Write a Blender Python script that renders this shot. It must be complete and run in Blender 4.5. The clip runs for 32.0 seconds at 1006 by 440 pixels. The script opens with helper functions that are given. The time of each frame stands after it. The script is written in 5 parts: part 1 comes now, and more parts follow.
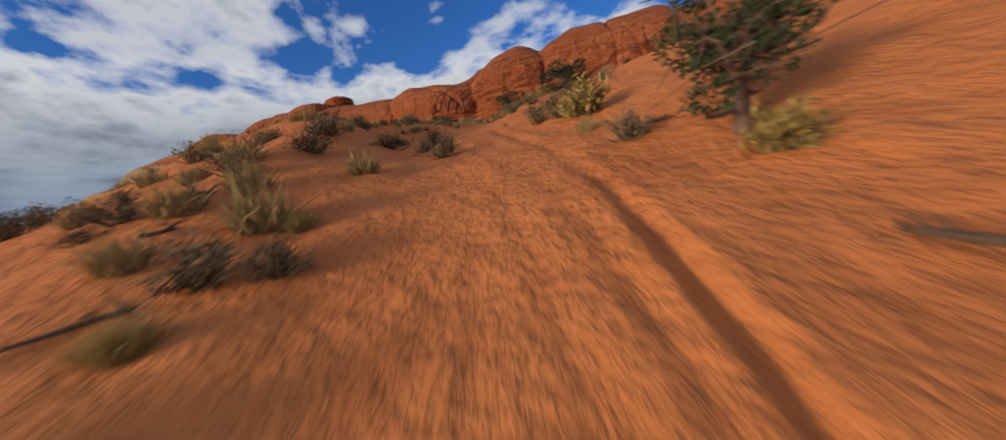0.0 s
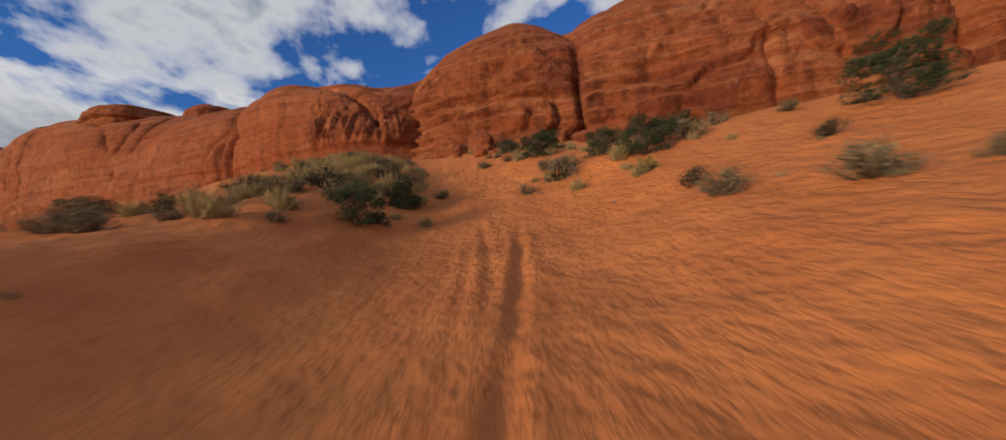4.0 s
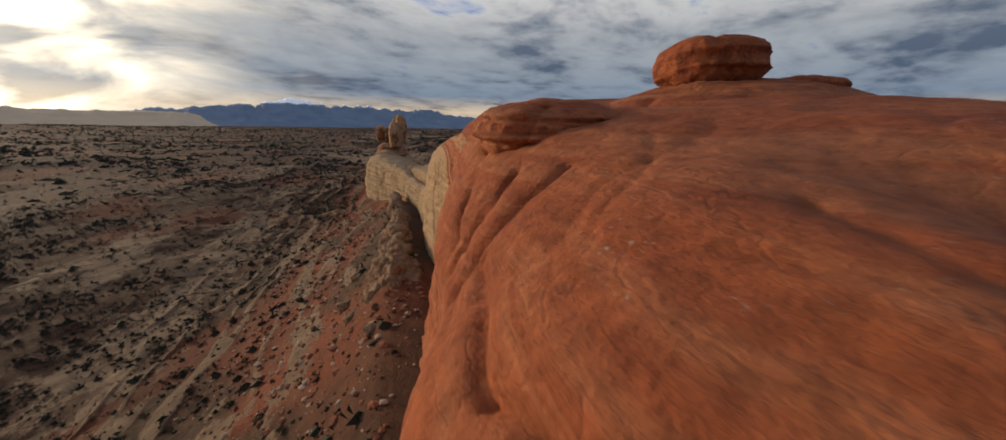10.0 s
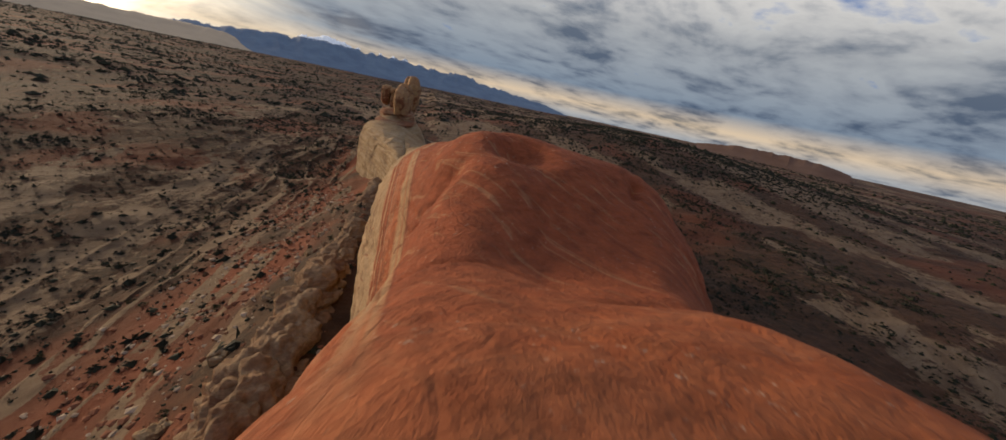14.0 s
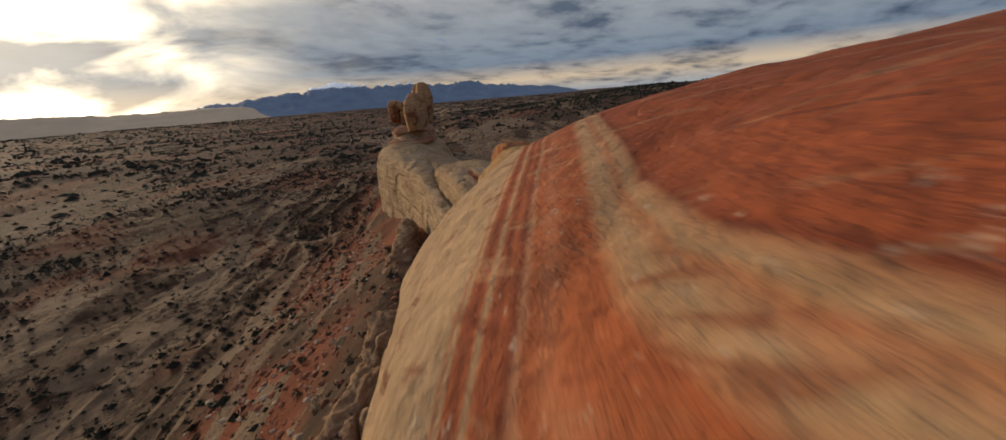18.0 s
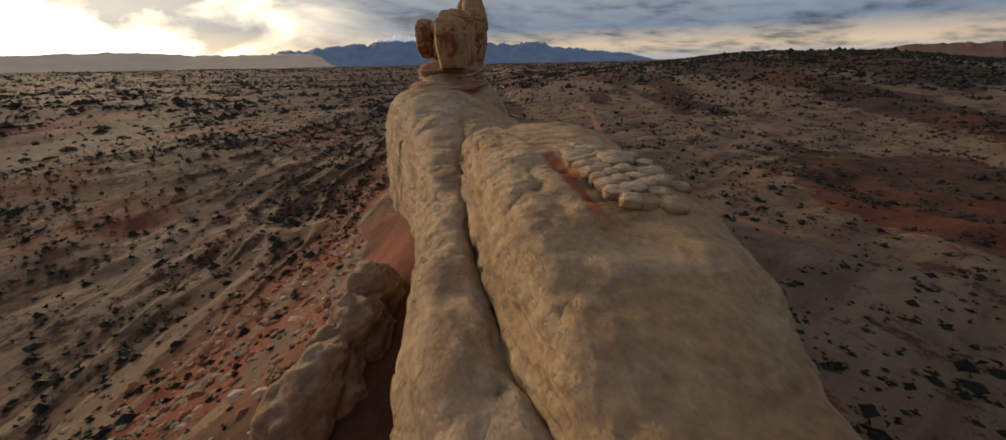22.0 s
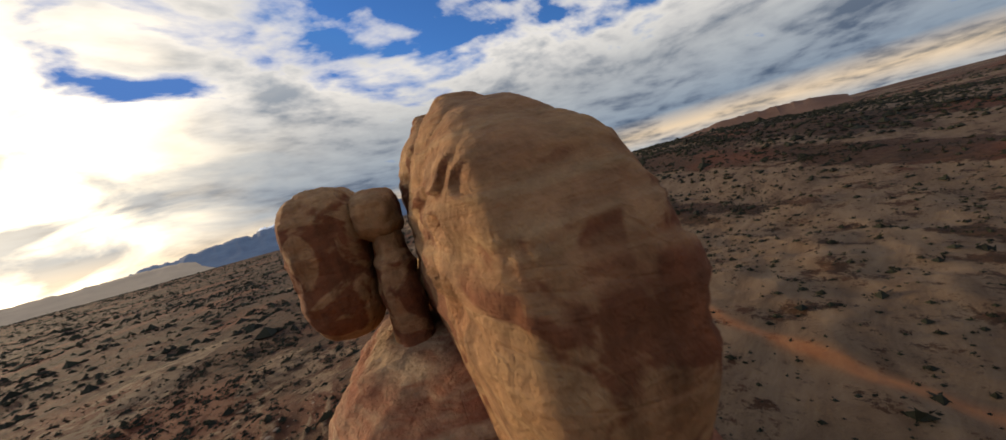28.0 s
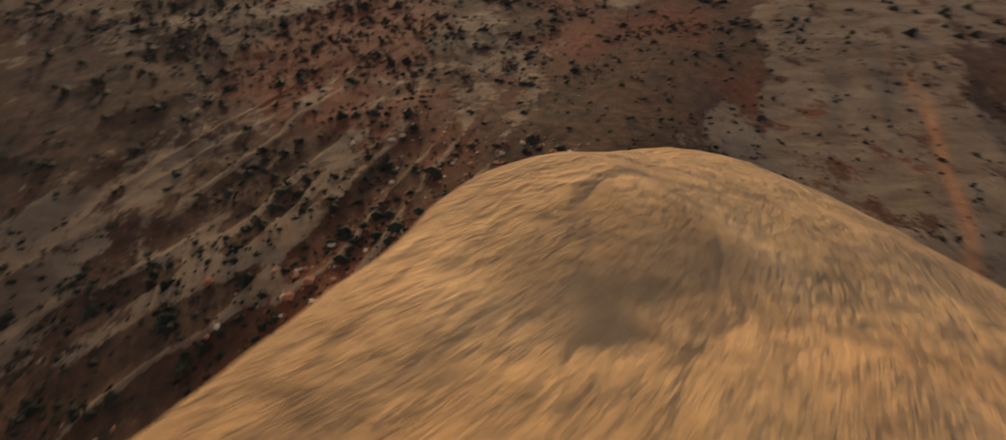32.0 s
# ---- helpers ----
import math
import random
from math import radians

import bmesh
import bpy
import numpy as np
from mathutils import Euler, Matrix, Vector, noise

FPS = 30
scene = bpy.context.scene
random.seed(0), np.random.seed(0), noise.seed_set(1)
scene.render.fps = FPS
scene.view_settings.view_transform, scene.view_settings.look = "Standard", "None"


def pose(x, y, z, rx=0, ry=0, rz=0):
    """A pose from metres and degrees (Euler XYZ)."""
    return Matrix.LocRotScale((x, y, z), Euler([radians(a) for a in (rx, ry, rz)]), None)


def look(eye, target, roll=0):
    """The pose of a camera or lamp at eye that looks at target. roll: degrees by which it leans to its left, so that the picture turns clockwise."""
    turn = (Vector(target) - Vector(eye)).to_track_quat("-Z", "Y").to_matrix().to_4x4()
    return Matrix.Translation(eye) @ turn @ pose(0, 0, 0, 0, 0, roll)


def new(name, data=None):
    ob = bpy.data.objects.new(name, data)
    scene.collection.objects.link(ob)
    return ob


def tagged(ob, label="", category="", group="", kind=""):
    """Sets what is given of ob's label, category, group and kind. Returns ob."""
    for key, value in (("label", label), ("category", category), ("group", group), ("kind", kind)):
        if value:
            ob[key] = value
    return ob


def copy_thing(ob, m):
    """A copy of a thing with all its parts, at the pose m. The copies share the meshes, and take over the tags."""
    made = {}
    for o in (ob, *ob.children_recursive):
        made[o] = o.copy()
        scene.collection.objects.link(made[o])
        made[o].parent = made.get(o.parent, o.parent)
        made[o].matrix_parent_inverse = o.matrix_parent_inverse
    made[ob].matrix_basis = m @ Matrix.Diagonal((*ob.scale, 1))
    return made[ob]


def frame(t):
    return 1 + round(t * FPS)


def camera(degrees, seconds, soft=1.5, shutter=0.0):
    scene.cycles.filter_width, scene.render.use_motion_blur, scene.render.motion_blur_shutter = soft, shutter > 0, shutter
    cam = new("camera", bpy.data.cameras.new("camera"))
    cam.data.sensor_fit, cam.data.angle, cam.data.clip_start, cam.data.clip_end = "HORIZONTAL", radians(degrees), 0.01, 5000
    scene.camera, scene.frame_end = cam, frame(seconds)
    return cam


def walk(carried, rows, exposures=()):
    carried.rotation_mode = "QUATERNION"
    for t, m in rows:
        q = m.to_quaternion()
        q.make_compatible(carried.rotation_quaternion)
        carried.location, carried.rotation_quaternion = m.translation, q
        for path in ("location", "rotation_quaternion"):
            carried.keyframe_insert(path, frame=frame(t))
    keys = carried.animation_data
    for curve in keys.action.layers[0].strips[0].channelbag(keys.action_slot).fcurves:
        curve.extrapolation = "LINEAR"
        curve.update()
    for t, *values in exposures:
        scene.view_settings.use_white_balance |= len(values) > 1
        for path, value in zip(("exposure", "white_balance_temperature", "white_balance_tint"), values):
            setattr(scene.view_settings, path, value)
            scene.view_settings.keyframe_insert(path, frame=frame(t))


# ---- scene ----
cam = camera(106.5, 32.0, shutter=0.2)
# seconds, x, y, z, yaw to the left of +y, pitch up, roll as look() takes it
PATH = [
    (0, -27.26, -102.66, -32.90, -17.76, -4.35, -9.45),
    (0.5, -25.07, -95.64, -30.60, -9.90, -5.8, -3.51),
    (1, -22.62, -88.90, -28.51, -0.83, -7.56, 7.58),
    (1.5, -20.73, -81.36, -27.35, -9.98, -7.69, -10.71),
    (2, -18.30, -74.13, -25.27, -22.33, -6.05, -16.00),
    (2.5, -14.76, -67.21, -24.06, -21.07, -4.23, -8.83),
    (4.5, -2.49, -38.75, -20.48, -21.04, 4.10, -2.28),
    (5, -0.49, -31.33, -17.88, -15.31, 3.21, 4.85),
    (5.5, 0.91, -23.75, -15.34, -6.54, 2.71, 6.17),
    (6, 1.02, -16.14, -12.40, 2.27, 4.50, 3.66),
    (6.5, 0.54, -9.03, -8.79, 11.10, 6.48, 2.62),
    (7, -0.03, -3.74, -5.88, 19.93, 5.61, 6.37),
    (7.5, -0.01, 0.55, -3.18, 27.68, 1.80, 12.30),
    (8, -0.37, 2.83, 0.07, 34.31, -4.11, 16.69),
    (8.5, -2.35, 5.43, 2.64, 39.99, -9.06, 17.85),
    (9, -7.01, 8.93, 4.10, 43.76, -12.19, 14.58),
    (9.5, -13.48, 13.04, 4.82, 44.83, -13.56, 8.42),
    (10, -20.72, 17.91, 5.85, 43.63, -14.06, 1.09),
    (10.5, -30.29, 21.48, 5.99, 40.60, -13.57, -4.86),
    (11, -36.79, 25.64, 6.33, 36.90, -13.04, -10.04),
    (11.5, -42.51, 30.93, 6.40, 33.42, -11.65, -12.27),
    (12, -47.35, 36.37, 6.74, 31.64, -10.20, -10.82),
    (12.5, -51.26, 42.52, 7.77, 32.78, -9.77, -5.52),
    (13, -54.90, 48.86, 9.40, 36.10, -11.50, 1.62),
    (13.5, -58.46, 54.90, 10.82, 40.49, -14.70, 8.17),
    (14, -62.44, 60.66, 11.39, 45.04, -17.50, 12.17),
    (14.5, -66.92, 65.67, 11.33, 49.12, -18.73, 13.28),
    (16.5, -89.04, 73.71, 7.21, 52.40, -19.68, -1.10),
    (17, -95.69, 77.09, 5.90, 51.34, -19.65, -4.44),
    (17.5, -103.12, 81.35, 4.26, 50.85, -19.06, -5.82),
    (18, -110.09, 86.22, 3.10, 51.46, -18.53, -4.49),
    (18.5, -117.10, 91.67, 2.12, 52.83, -18.74, -1.31),
    (19, -124.47, 97.60, 1.32, 54.47, -19.76, 2.33),
    (19.5, -132.34, 103.49, 0.26, 56.17, -21.37, 4.75),
    (20, -140.87, 108.85, -0.91, 57.52, -23.23, 4.98),
    (20.5, -149.84, 114.00, -2.52, 58.31, -24.47, 3.19),
    (21, -159.05, 119.28, -4.91, 58.81, -24.81, 0.88),
    (21.5, -169.12, 124.48, -7.86, 59.10, -24.17, -0.57),
    (22, -179.36, 129.59, -10.61, 59.50, -22.95, -0.91),
    (22.5, -189.51, 134.33, -13.17, 60.31, -21.41, -0.81),
    (23, -200.10, 139.00, -15.71, 61.55, -19.30, -1.02),
    (23.5, -210.37, 143.66, -17.79, 62.83, -16.79, -1.69),
    (24, -220.94, 148.15, -19.25, 63.78, -13.58, -2.27),
    (24.5, -231.40, 152.95, -20.43, 64.93, -9.57, -2.80),
    (25, -243.07, 157.70, -19.63, 65.55, -5.60, -3.00),
    (25.5, -254.26, 162.04, -17.34, 65.75, -2.17, -3.93),
    (27.5, -287.87, 168.33, -3.09, 49.15, -2.73, -12.17),
    (28, -294.83, 172.03, 0.31, 44.28, -5.07, -14.99),
    (28.5, -300.54, 175.59, 3.16, 39.87, -7.70, -16.34),
    (29, -304.95, 179.55, 6.88, 37.33, -11.64, -15.91),
    (29.5, -309.51, 184.06, 11.12, 36.59, -16.87, -13.56),
    (30, -316.99, 189.69, 13.26, 35.67, -19.24, -11.67),
    (30.5, -324.27, 195.31, 14.94, 37.19, -22.00, -8.57),
    (31, -330.99, 200.52, 15.47, 43.22, -27.31, -3.64),
    (31.5, -337.17, 205.32, 14.78, 56.37, -35.82, 3.32),
    (32, -341.68, 210.44, 13.38, 81.63, -48.99, 6.69),
]


def flown(x, y, z, yaw, pitch, roll):
    a, b = radians(yaw), radians(pitch)
    eye = Vector((x, y, z))
    return look(eye, eye + 10 * Vector((-math.sin(a) * math.cos(b), math.cos(a) * math.cos(b), math.sin(b))), roll)


walk(cam, [(t, flown(*row)) for t, *row in PATH], [(t, e, k, 10) for t, e, k in ((0, -0.22, 6500), (1, -0.3, 6600), (2, 0.1, 6800), (4.5, -0.4, 6700), (5, -0.55, 6600), (6, -0.22, 6500), (7, -0.05, 6500), (8, 0.0, 6900), (9, -0.2, 7000), (14, -0.15, 7200), (17, -0.32, 7200), (19, -0.28, 7200), (22, -0.15, 7300), (25.5, -0.05, 7300), (28, 0.1, 7400), (30, 0.15, 7600), (32, 0.1, 7700))])

# ---- light ----
SUN_YAW, SUN_UP = 106.0, 7.5
sun_way = Vector((-math.sin(radians(SUN_YAW)) * math.cos(radians(SUN_UP)), math.cos(radians(SUN_YAW)) * math.cos(radians(SUN_UP)), math.sin(radians(SUN_UP))))
lamp = bpy.data.lights.new("sun", "SUN")
lamp.energy, lamp.angle, lamp.color = 3.3, radians(10), (1.0, 0.80, 0.58)
sun = new("sun", lamp)
sun.matrix_world = look((0, 0, 300), Vector((0, 0, 300)) - sun_way)


def world_sky():
    w = bpy.data.worlds.new("sky")
    scene.world = w
    w.use_nodes = True
    nt = w.node_tree
    nt.nodes.clear()
    N, L = nt.nodes.new, nt.links.new

    def math_node(op, a, b=None, clamp=False):
        m = N("ShaderNodeMath")
        m.operation, m.use_clamp = op, clamp
        for i, v in enumerate((a, b)):
            if v is None:
                continue
            if isinstance(v, (int, float)):
                m.inputs[i].default_value = v
            else:
                L(v, m.inputs[i])
        return m.outputs[0]

    def ramp(fac, stops):
        r = N("ShaderNodeValToRGB")
        while len(r.color_ramp.elements) < len(stops):
            r.color_ramp.elements.new(0.5)
        for e, (p, c) in zip(r.color_ramp.elements, stops):
            e.position, e.color = p, (*c, 1)
        L(fac, r.inputs[0])
        return r.outputs[0]

    def mix(fac, a, b, blend="MIX"):
        m = N("ShaderNodeMix")
        m.data_type, m.blend_type = "RGBA", blend
        for v, i in ((fac, 0), (a, 6), (b, 7)):
            if isinstance(v, (int, float)):
                m.inputs[i].default_value = v
            elif isinstance(v, tuple):
                m.inputs[i].default_value = (*v, 1)
            else:
                L(v, m.inputs[i])
        return m.outputs[2]

    co = N("ShaderNodeTexCoord").outputs["Generated"]
    sep = N("ShaderNodeSeparateXYZ")
    L(co, sep.inputs[0])
    up = sep.outputs[2]
    sky = N("ShaderNodeTexSky")
    sky.sky_type, sky.sun_disc = "NISHITA", False
    sky.sun_elevation, sky.sun_rotation = radians(SUN_UP + 4), math.atan2(sun_way.x, sun_way.y)
    sky.air_density, sky.dust_density, sky.ozone_density = 1.0, 0.6, 3.0
    blue = mix(1.0, sky.outputs[0], (0.045, 0.095, 0.17), "MULTIPLY")
    blue = mix(1.0, blue, (0.07, 0.20, 0.58), "DARKEN")
    # cloud layer on a plane overhead
    high = math_node("MAXIMUM", math_node("ADD", up, 0.16), 0.02)
    flat = N("ShaderNodeCombineXYZ")
    L(math_node("DIVIDE", sep.outputs[0], high), flat.inputs[0])
    L(math_node("DIVIDE", sep.outputs[1], high), flat.inputs[1])
    mp = N("ShaderNodeMapping")
    mp.inputs["Rotation"].default_value = (0, 0, radians(-20))
    mp.inputs["Scale"].default_value = (1.25, 0.95, 1)
    L(flat.outputs[0], mp.inputs[0])
    big = N("ShaderNodeTexNoise")
    big.inputs["Scale"].default_value, big.inputs["Detail"].default_value = 1.15, 12
    big.inputs["Roughness"].default_value = 0.58
    big.inputs["Distortion"].default_value = 0.35
    L(mp.outputs[0], big.inputs["Vector"])
    puff = N("ShaderNodeTexNoise")
    puff.inputs["Scale"].default_value, puff.inputs["Detail"].default_value = 4.5, 10
    L(mp.outputs[0], puff.inputs["Vector"])
    # angle from the sun
    dot = N("ShaderNodeVectorMath")
    dot.operation = "DOT_PRODUCT"
    L(co, dot.inputs[0])
    dot.inputs[1].default_value = sun_way
    near = math_node("POWER", math_node("MAXIMUM", dot.outputs["Value"], 0.0), 12.0)
    nearest = math_node("POWER", math_node("MAXIMUM", dot.outputs["Value"], 0.0), 26.0)
    mott = N("ShaderNodeTexNoise")
    mott.inputs["Scale"].default_value, mott.inputs["Detail"].default_value, mott.inputs["Distortion"].default_value = 4.2, 9, 0.5
    stretch = N("ShaderNodeMapping")
    stretch.inputs["Scale"].default_value = (1, 1, 2.6)
    L(co, stretch.inputs[0])
    L(stretch.outputs[0], mott.inputs["Vector"])
    veil = ramp(mott.outputs[0], [(0.38, (0.25,) * 3), (0.58, (1.0,) * 3)])
    near = math_node("MULTIPLY", near, veil)
    nearest = math_node("MULTIPLY", nearest, math_node("MULTIPLY", veil, veil))
    dens = math_node("ADD", math_node("MULTIPLY", big.outputs[0], 0.58), math_node("ADD", math_node("MULTIPLY", puff.outputs[0], 0.22), math_node("MULTIPLY", mott.outputs[0], 0.20)))
    lowband = ramp(up, [(0.0, (0.22,) * 3), (0.16, (0.15,) * 3), (0.36, (0.01,) * 3), (1.0, (0.0,) * 3)])
    cover = ramp(math_node("ADD", math_node("ADD", dens, math_node("MULTIPLY", near, 0.3)), lowband), [(0.475, (0,) * 3), (0.555, (1,) * 3)])
    thick = ramp(dens, [(0.44, (1.0, 1.0, 1.0)), (0.51, (0.82, 0.83, 0.86)), (0.60, (0.30, 0.36, 0.46))])
    low = ramp(up, [(0.0, (0.42, 0.46, 0.52)), (0.03, (0.75, 0.62, 0.48)), (0.07, (0.22, 0.30, 0.42)), (0.2, (0.42, 0.47, 0.54)), (0.34, (1.0, 1.0, 1.0)), (1.0, (1.0, 1.0, 1.0))])
    cloud = mix(1.0, thick, low, "MULTIPLY")
    lit = mix(near, cloud, (1.3, 1.18, 0.98))
    lit = mix(nearest, lit, (6.5, 5.6, 4.2))
    all_sky = mix(cover, blue, lit)
    bg = N("ShaderNodeBackground")
    L(all_sky, bg.inputs[0])
    bg.inputs[1].default_value = 1.0
    out = N("ShaderNodeOutputWorld")
    L(bg.outputs[0], out.inputs[0])


world_sky()
scene.view_settings.exposure = 0.0

# ---- materials ----
def material(name, rough=0.9):
    m = bpy.data.materials.new(name)
    m.use_nodes = True
    nt = m.node_tree
    nt.nodes.clear()
    out = nt.nodes.new("ShaderNodeOutputMaterial")
    sh = nt.nodes.new("ShaderNodeBsdfPrincipled")
    sh.inputs["Roughness"].default_value = rough
    sh.inputs["Specular IOR Level"].default_value = 0.2
    nt.links.new(sh.outputs[0], out.inputs[0])
    return m, nt, sh


class Nodes:
    """Shortcuts for building node trees."""

    def __init__(self, nt):
        self.nt = nt

    def put(self, v, socket):
        if isinstance(v, (int, float)):
            socket.default_value = v
        elif isinstance(v, (tuple, list, Vector)):
            v = tuple(v)
            socket.default_value = (*v, 1) if len(v) == 3 and socket.type == "RGBA" else v
        else:
            self.nt.links.new(v, socket)

    def calc(self, op, a, b=0.0, clamp=False):
        n = self.nt.nodes.new("ShaderNodeMath")
        n.operation, n.use_clamp = op, clamp
        self.put(a, n.inputs[0]), self.put(b, n.inputs[1])
        return n.outputs[0]

    def mix(self, fac, a, b, blend="MIX"):
        n = self.nt.nodes.new("ShaderNodeMix")
        n.data_type, n.blend_type = "RGBA", blend
        self.put(fac, n.inputs[0]), self.put(a, n.inputs[6]), self.put(b, n.inputs[7])
        return n.outputs[2]

    def ramp(self, fac, stops, smooth=False):
        n = self.nt.nodes.new("ShaderNodeValToRGB")
        while len(n.color_ramp.elements) < len(stops):
            n.color_ramp.elements.new(0.5)
        for e, (p, c) in zip(n.color_ramp.elements, stops):
            e.position, e.color = p, ((*c, 1) if isinstance(c, tuple) else (c, c, c, 1))
        if smooth:
            n.color_ramp.interpolation = "EASE"
        self.put(fac, n.inputs[0])
        return n.outputs[0]

    def place(self):
        return self.nt.nodes.new("ShaderNodeNewGeometry").outputs["Position"]

    def part(self, v, k):
        n = self.nt.nodes.new("ShaderNodeSeparateXYZ")
        self.put(v, n.inputs[0])
        return n.outputs[k]

    def scaled(self, v, scale, turn=(0, 0, 0)):
        n = self.nt.nodes.new("ShaderNodeMapping")
        self.put(v, n.inputs[0])
        n.inputs["Rotation"].default_value, n.inputs["Scale"].default_value = turn, scale
        return n.outputs[0]

    def noise(self, v, scale, detail=5, rough=0.55, bend=0.0):
        n = self.nt.nodes.new("ShaderNodeTexNoise")
        self.put(v, n.inputs["Vector"])
        n.inputs["Scale"].default_value, n.inputs["Detail"].default_value = scale, detail
        n.inputs["Roughness"].default_value, n.inputs["Distortion"].default_value = rough, bend
        return n.outputs[0]

    def cells(self, v, scale, kind="F1"):
        n = self.nt.nodes.new("ShaderNodeTexVoronoi")
        n.feature = kind
        self.put(v, n.inputs["Vector"])
        n.inputs["Scale"].default_value = scale
        return n.outputs[0]

    def dot(self, v, way):
        n = self.nt.nodes.new("ShaderNodeVectorMath")
        n.operation = "DOT_PRODUCT"
        self.put(v, n.inputs[0])
        n.inputs[1].default_value = way
        return n.outputs["Value"]

    def bump(self, height, strength, distance):
        n = self.nt.nodes.new("ShaderNodeBump")
        n.inputs["Strength"].default_value, n.inputs["Distance"].default_value = strength, distance
        self.put(height, n.inputs["Height"])
        return n.outputs[0]


# the ridge runs along AXIS from START; ACROSS points to its right-hand side
START = Vector((0, 5, 0))
AXIS = Vector((-0.86013, 0.51008, 0))
ACROSS = Vector((0.51008, 0.86013, 0))


def sandstone(name, base, dark, light, pale_from=None, pale=None, streak=0.5, bands=0.4, speck=0.35, seam=None, patch=None, relief=0.85):
    m, nt, sh = material(name, 0.92)
    k = Nodes(nt)
    p = k.place()
    warp = k.noise(p, 0.05, 4)
    z = k.part(p, 2)
    layer = k.noise(k.scaled(p, (0.05, 0.05, 0.9), (0.12, 0.06, 0)), 1.0, 7, 0.65, 0.9)
    broad = k.noise(p, 0.12, 6, 0.6)
    col = k.mix(k.ramp(broad, [(0.34, 0.0), (0.68, 1.0)]), base, dark)
    col = k.mix(k.calc("MULTIPLY", k.ramp(layer, [(0.45, 0.0), (0.62, 1.0)]), bands), col, light)
    if pale is not None:
        s = k.calc("SUBTRACT", k.dot(p, AXIS), AXIS.dot(START))
        s = k.calc("ADD", s, k.calc("MULTIPLY", k.calc("SUBTRACT", warp, 0.5), 20.0))
        a, b = pale_from
        there = k.calc("MULTIPLY", k.calc("SUBTRACT", s, a), 1.0 / (b - a), True)
        # cross-bedded stripes, near parallel to the edge of the ridge
        across = k.calc("SUBTRACT", k.dot(p, ACROSS), ACROSS.dot(START))
        along = k.calc("SUBTRACT", k.dot(p, AXIS), AXIS.dot(START))
        wave = k.noise(k.scaled(p, (0.02, 0.16, 0.1), (0, 0, radians(31))), 1.0, 5, 0.55, 0.5)
        # the bands follow the edge, then swing away from it
        far = k.calc("MAXIMUM", k.calc("SUBTRACT", along, 123.0), -4.0)
        swing = k.calc("ADD", k.calc("MULTIPLY", far, 0.015), k.calc("MULTIPLY", k.calc("MAXIMUM", k.calc("SUBTRACT", far, 16.0), 0.0), 0.3))
        u = k.calc("MULTIPLY", k.calc("SUBTRACT", k.calc("SUBTRACT", across, 12.4), swing), 0.265)
        u = k.calc("ADD", u, k.calc("MULTIPLY", k.calc("SUBTRACT", wave, 0.5), 0.16))
        u = k.calc("MULTIPLY", k.calc("ADD", u, 0.5), 0.5, True)
        cream, rust, deep = (0.44, 0.29, 0.16), (0.37, 0.105, 0.040), (0.22, 0.055, 0.025)
        bands_col = k.ramp(u, [(0.000, cream), (0.280, cream), (0.290, (0.42, 0.18, 0.09)), (0.300, cream), (0.312, rust), (0.330, deep), (0.345, rust), (0.357, cream), (0.370, rust), (0.385, deep), (0.400, rust), (0.420, deep), (0.435, (0.42, 0.19, 0.10)), (0.450, rust), (0.480, (0.42, 0.15, 0.07)), (0.515, rust), (0.560, rust), (0.585, (0.43, 0.24, 0.12)), (0.610, (0.42, 0.26, 0.14)), (0.640, (0.40, 0.17, 0.08)), (0.655, (0.41, 0.25, 0.13)), (0.675, (0.40, 0.20, 0.10)), (0.690, deep), (0.710, (0.31, 0.08, 0.032)), (1.000, (0.31, 0.08, 0.032))])
        thread = k.noise(k.scaled(p, (0.03, 2.2, 1.0), (0, 0, radians(31))), 1.0, 4, 0.6, 0.3)
        bands_col = k.mix(k.ramp(thread, [(0.57, 0.0), (0.66, 0.4)]), bands_col, (0.46, 0.27, 0.14))
        bands_col = k.mix(k.ramp(thread, [(0.32, 0.65), (0.42, 0.0)]), bands_col, deep)
        col = k.mix(k.ramp(there, [(0.1, 0.0), (0.5, 1.0)]), col, bands_col)
    if seam:
        # a thin iron-red seam along the rib
        s0, n0, slope, wide, until = seam
        v = k.calc("SUBTRACT", k.calc("SUBTRACT", k.dot(p, ACROSS), ACROSS.dot(START) + n0), k.calc("MULTIPLY", k.calc("SUBTRACT", k.dot(p, AXIS), AXIS.dot(START) + s0), slope))
        v = k.calc("ADD", v, k.calc("MULTIPLY", k.calc("SUBTRACT", k.noise(p, 0.35, 4), 0.5), 2.2))
        begin = k.ramp(k.calc("MULTIPLY", k.calc("SUBTRACT", k.dot(p, AXIS), AXIS.dot(START) + s0 - 14.0), 0.2, True), [(0.0, 0.0), (1.0, 1.0)])
        ends = k.ramp(k.calc("MULTIPLY", k.calc("SUBTRACT", k.dot(p, AXIS), AXIS.dot(START) + until), 0.1, True), [(0.0, 1.0), (1.0, 0.0)])
        col = k.mix(k.calc("MULTIPLY", k.calc("MULTIPLY", ends, begin), k.ramp(k.calc("ABSOLUTE", v), [(wide * 0.4, 1.0), (wide, 0.0)])), col, (0.40, 0.115, 0.045))
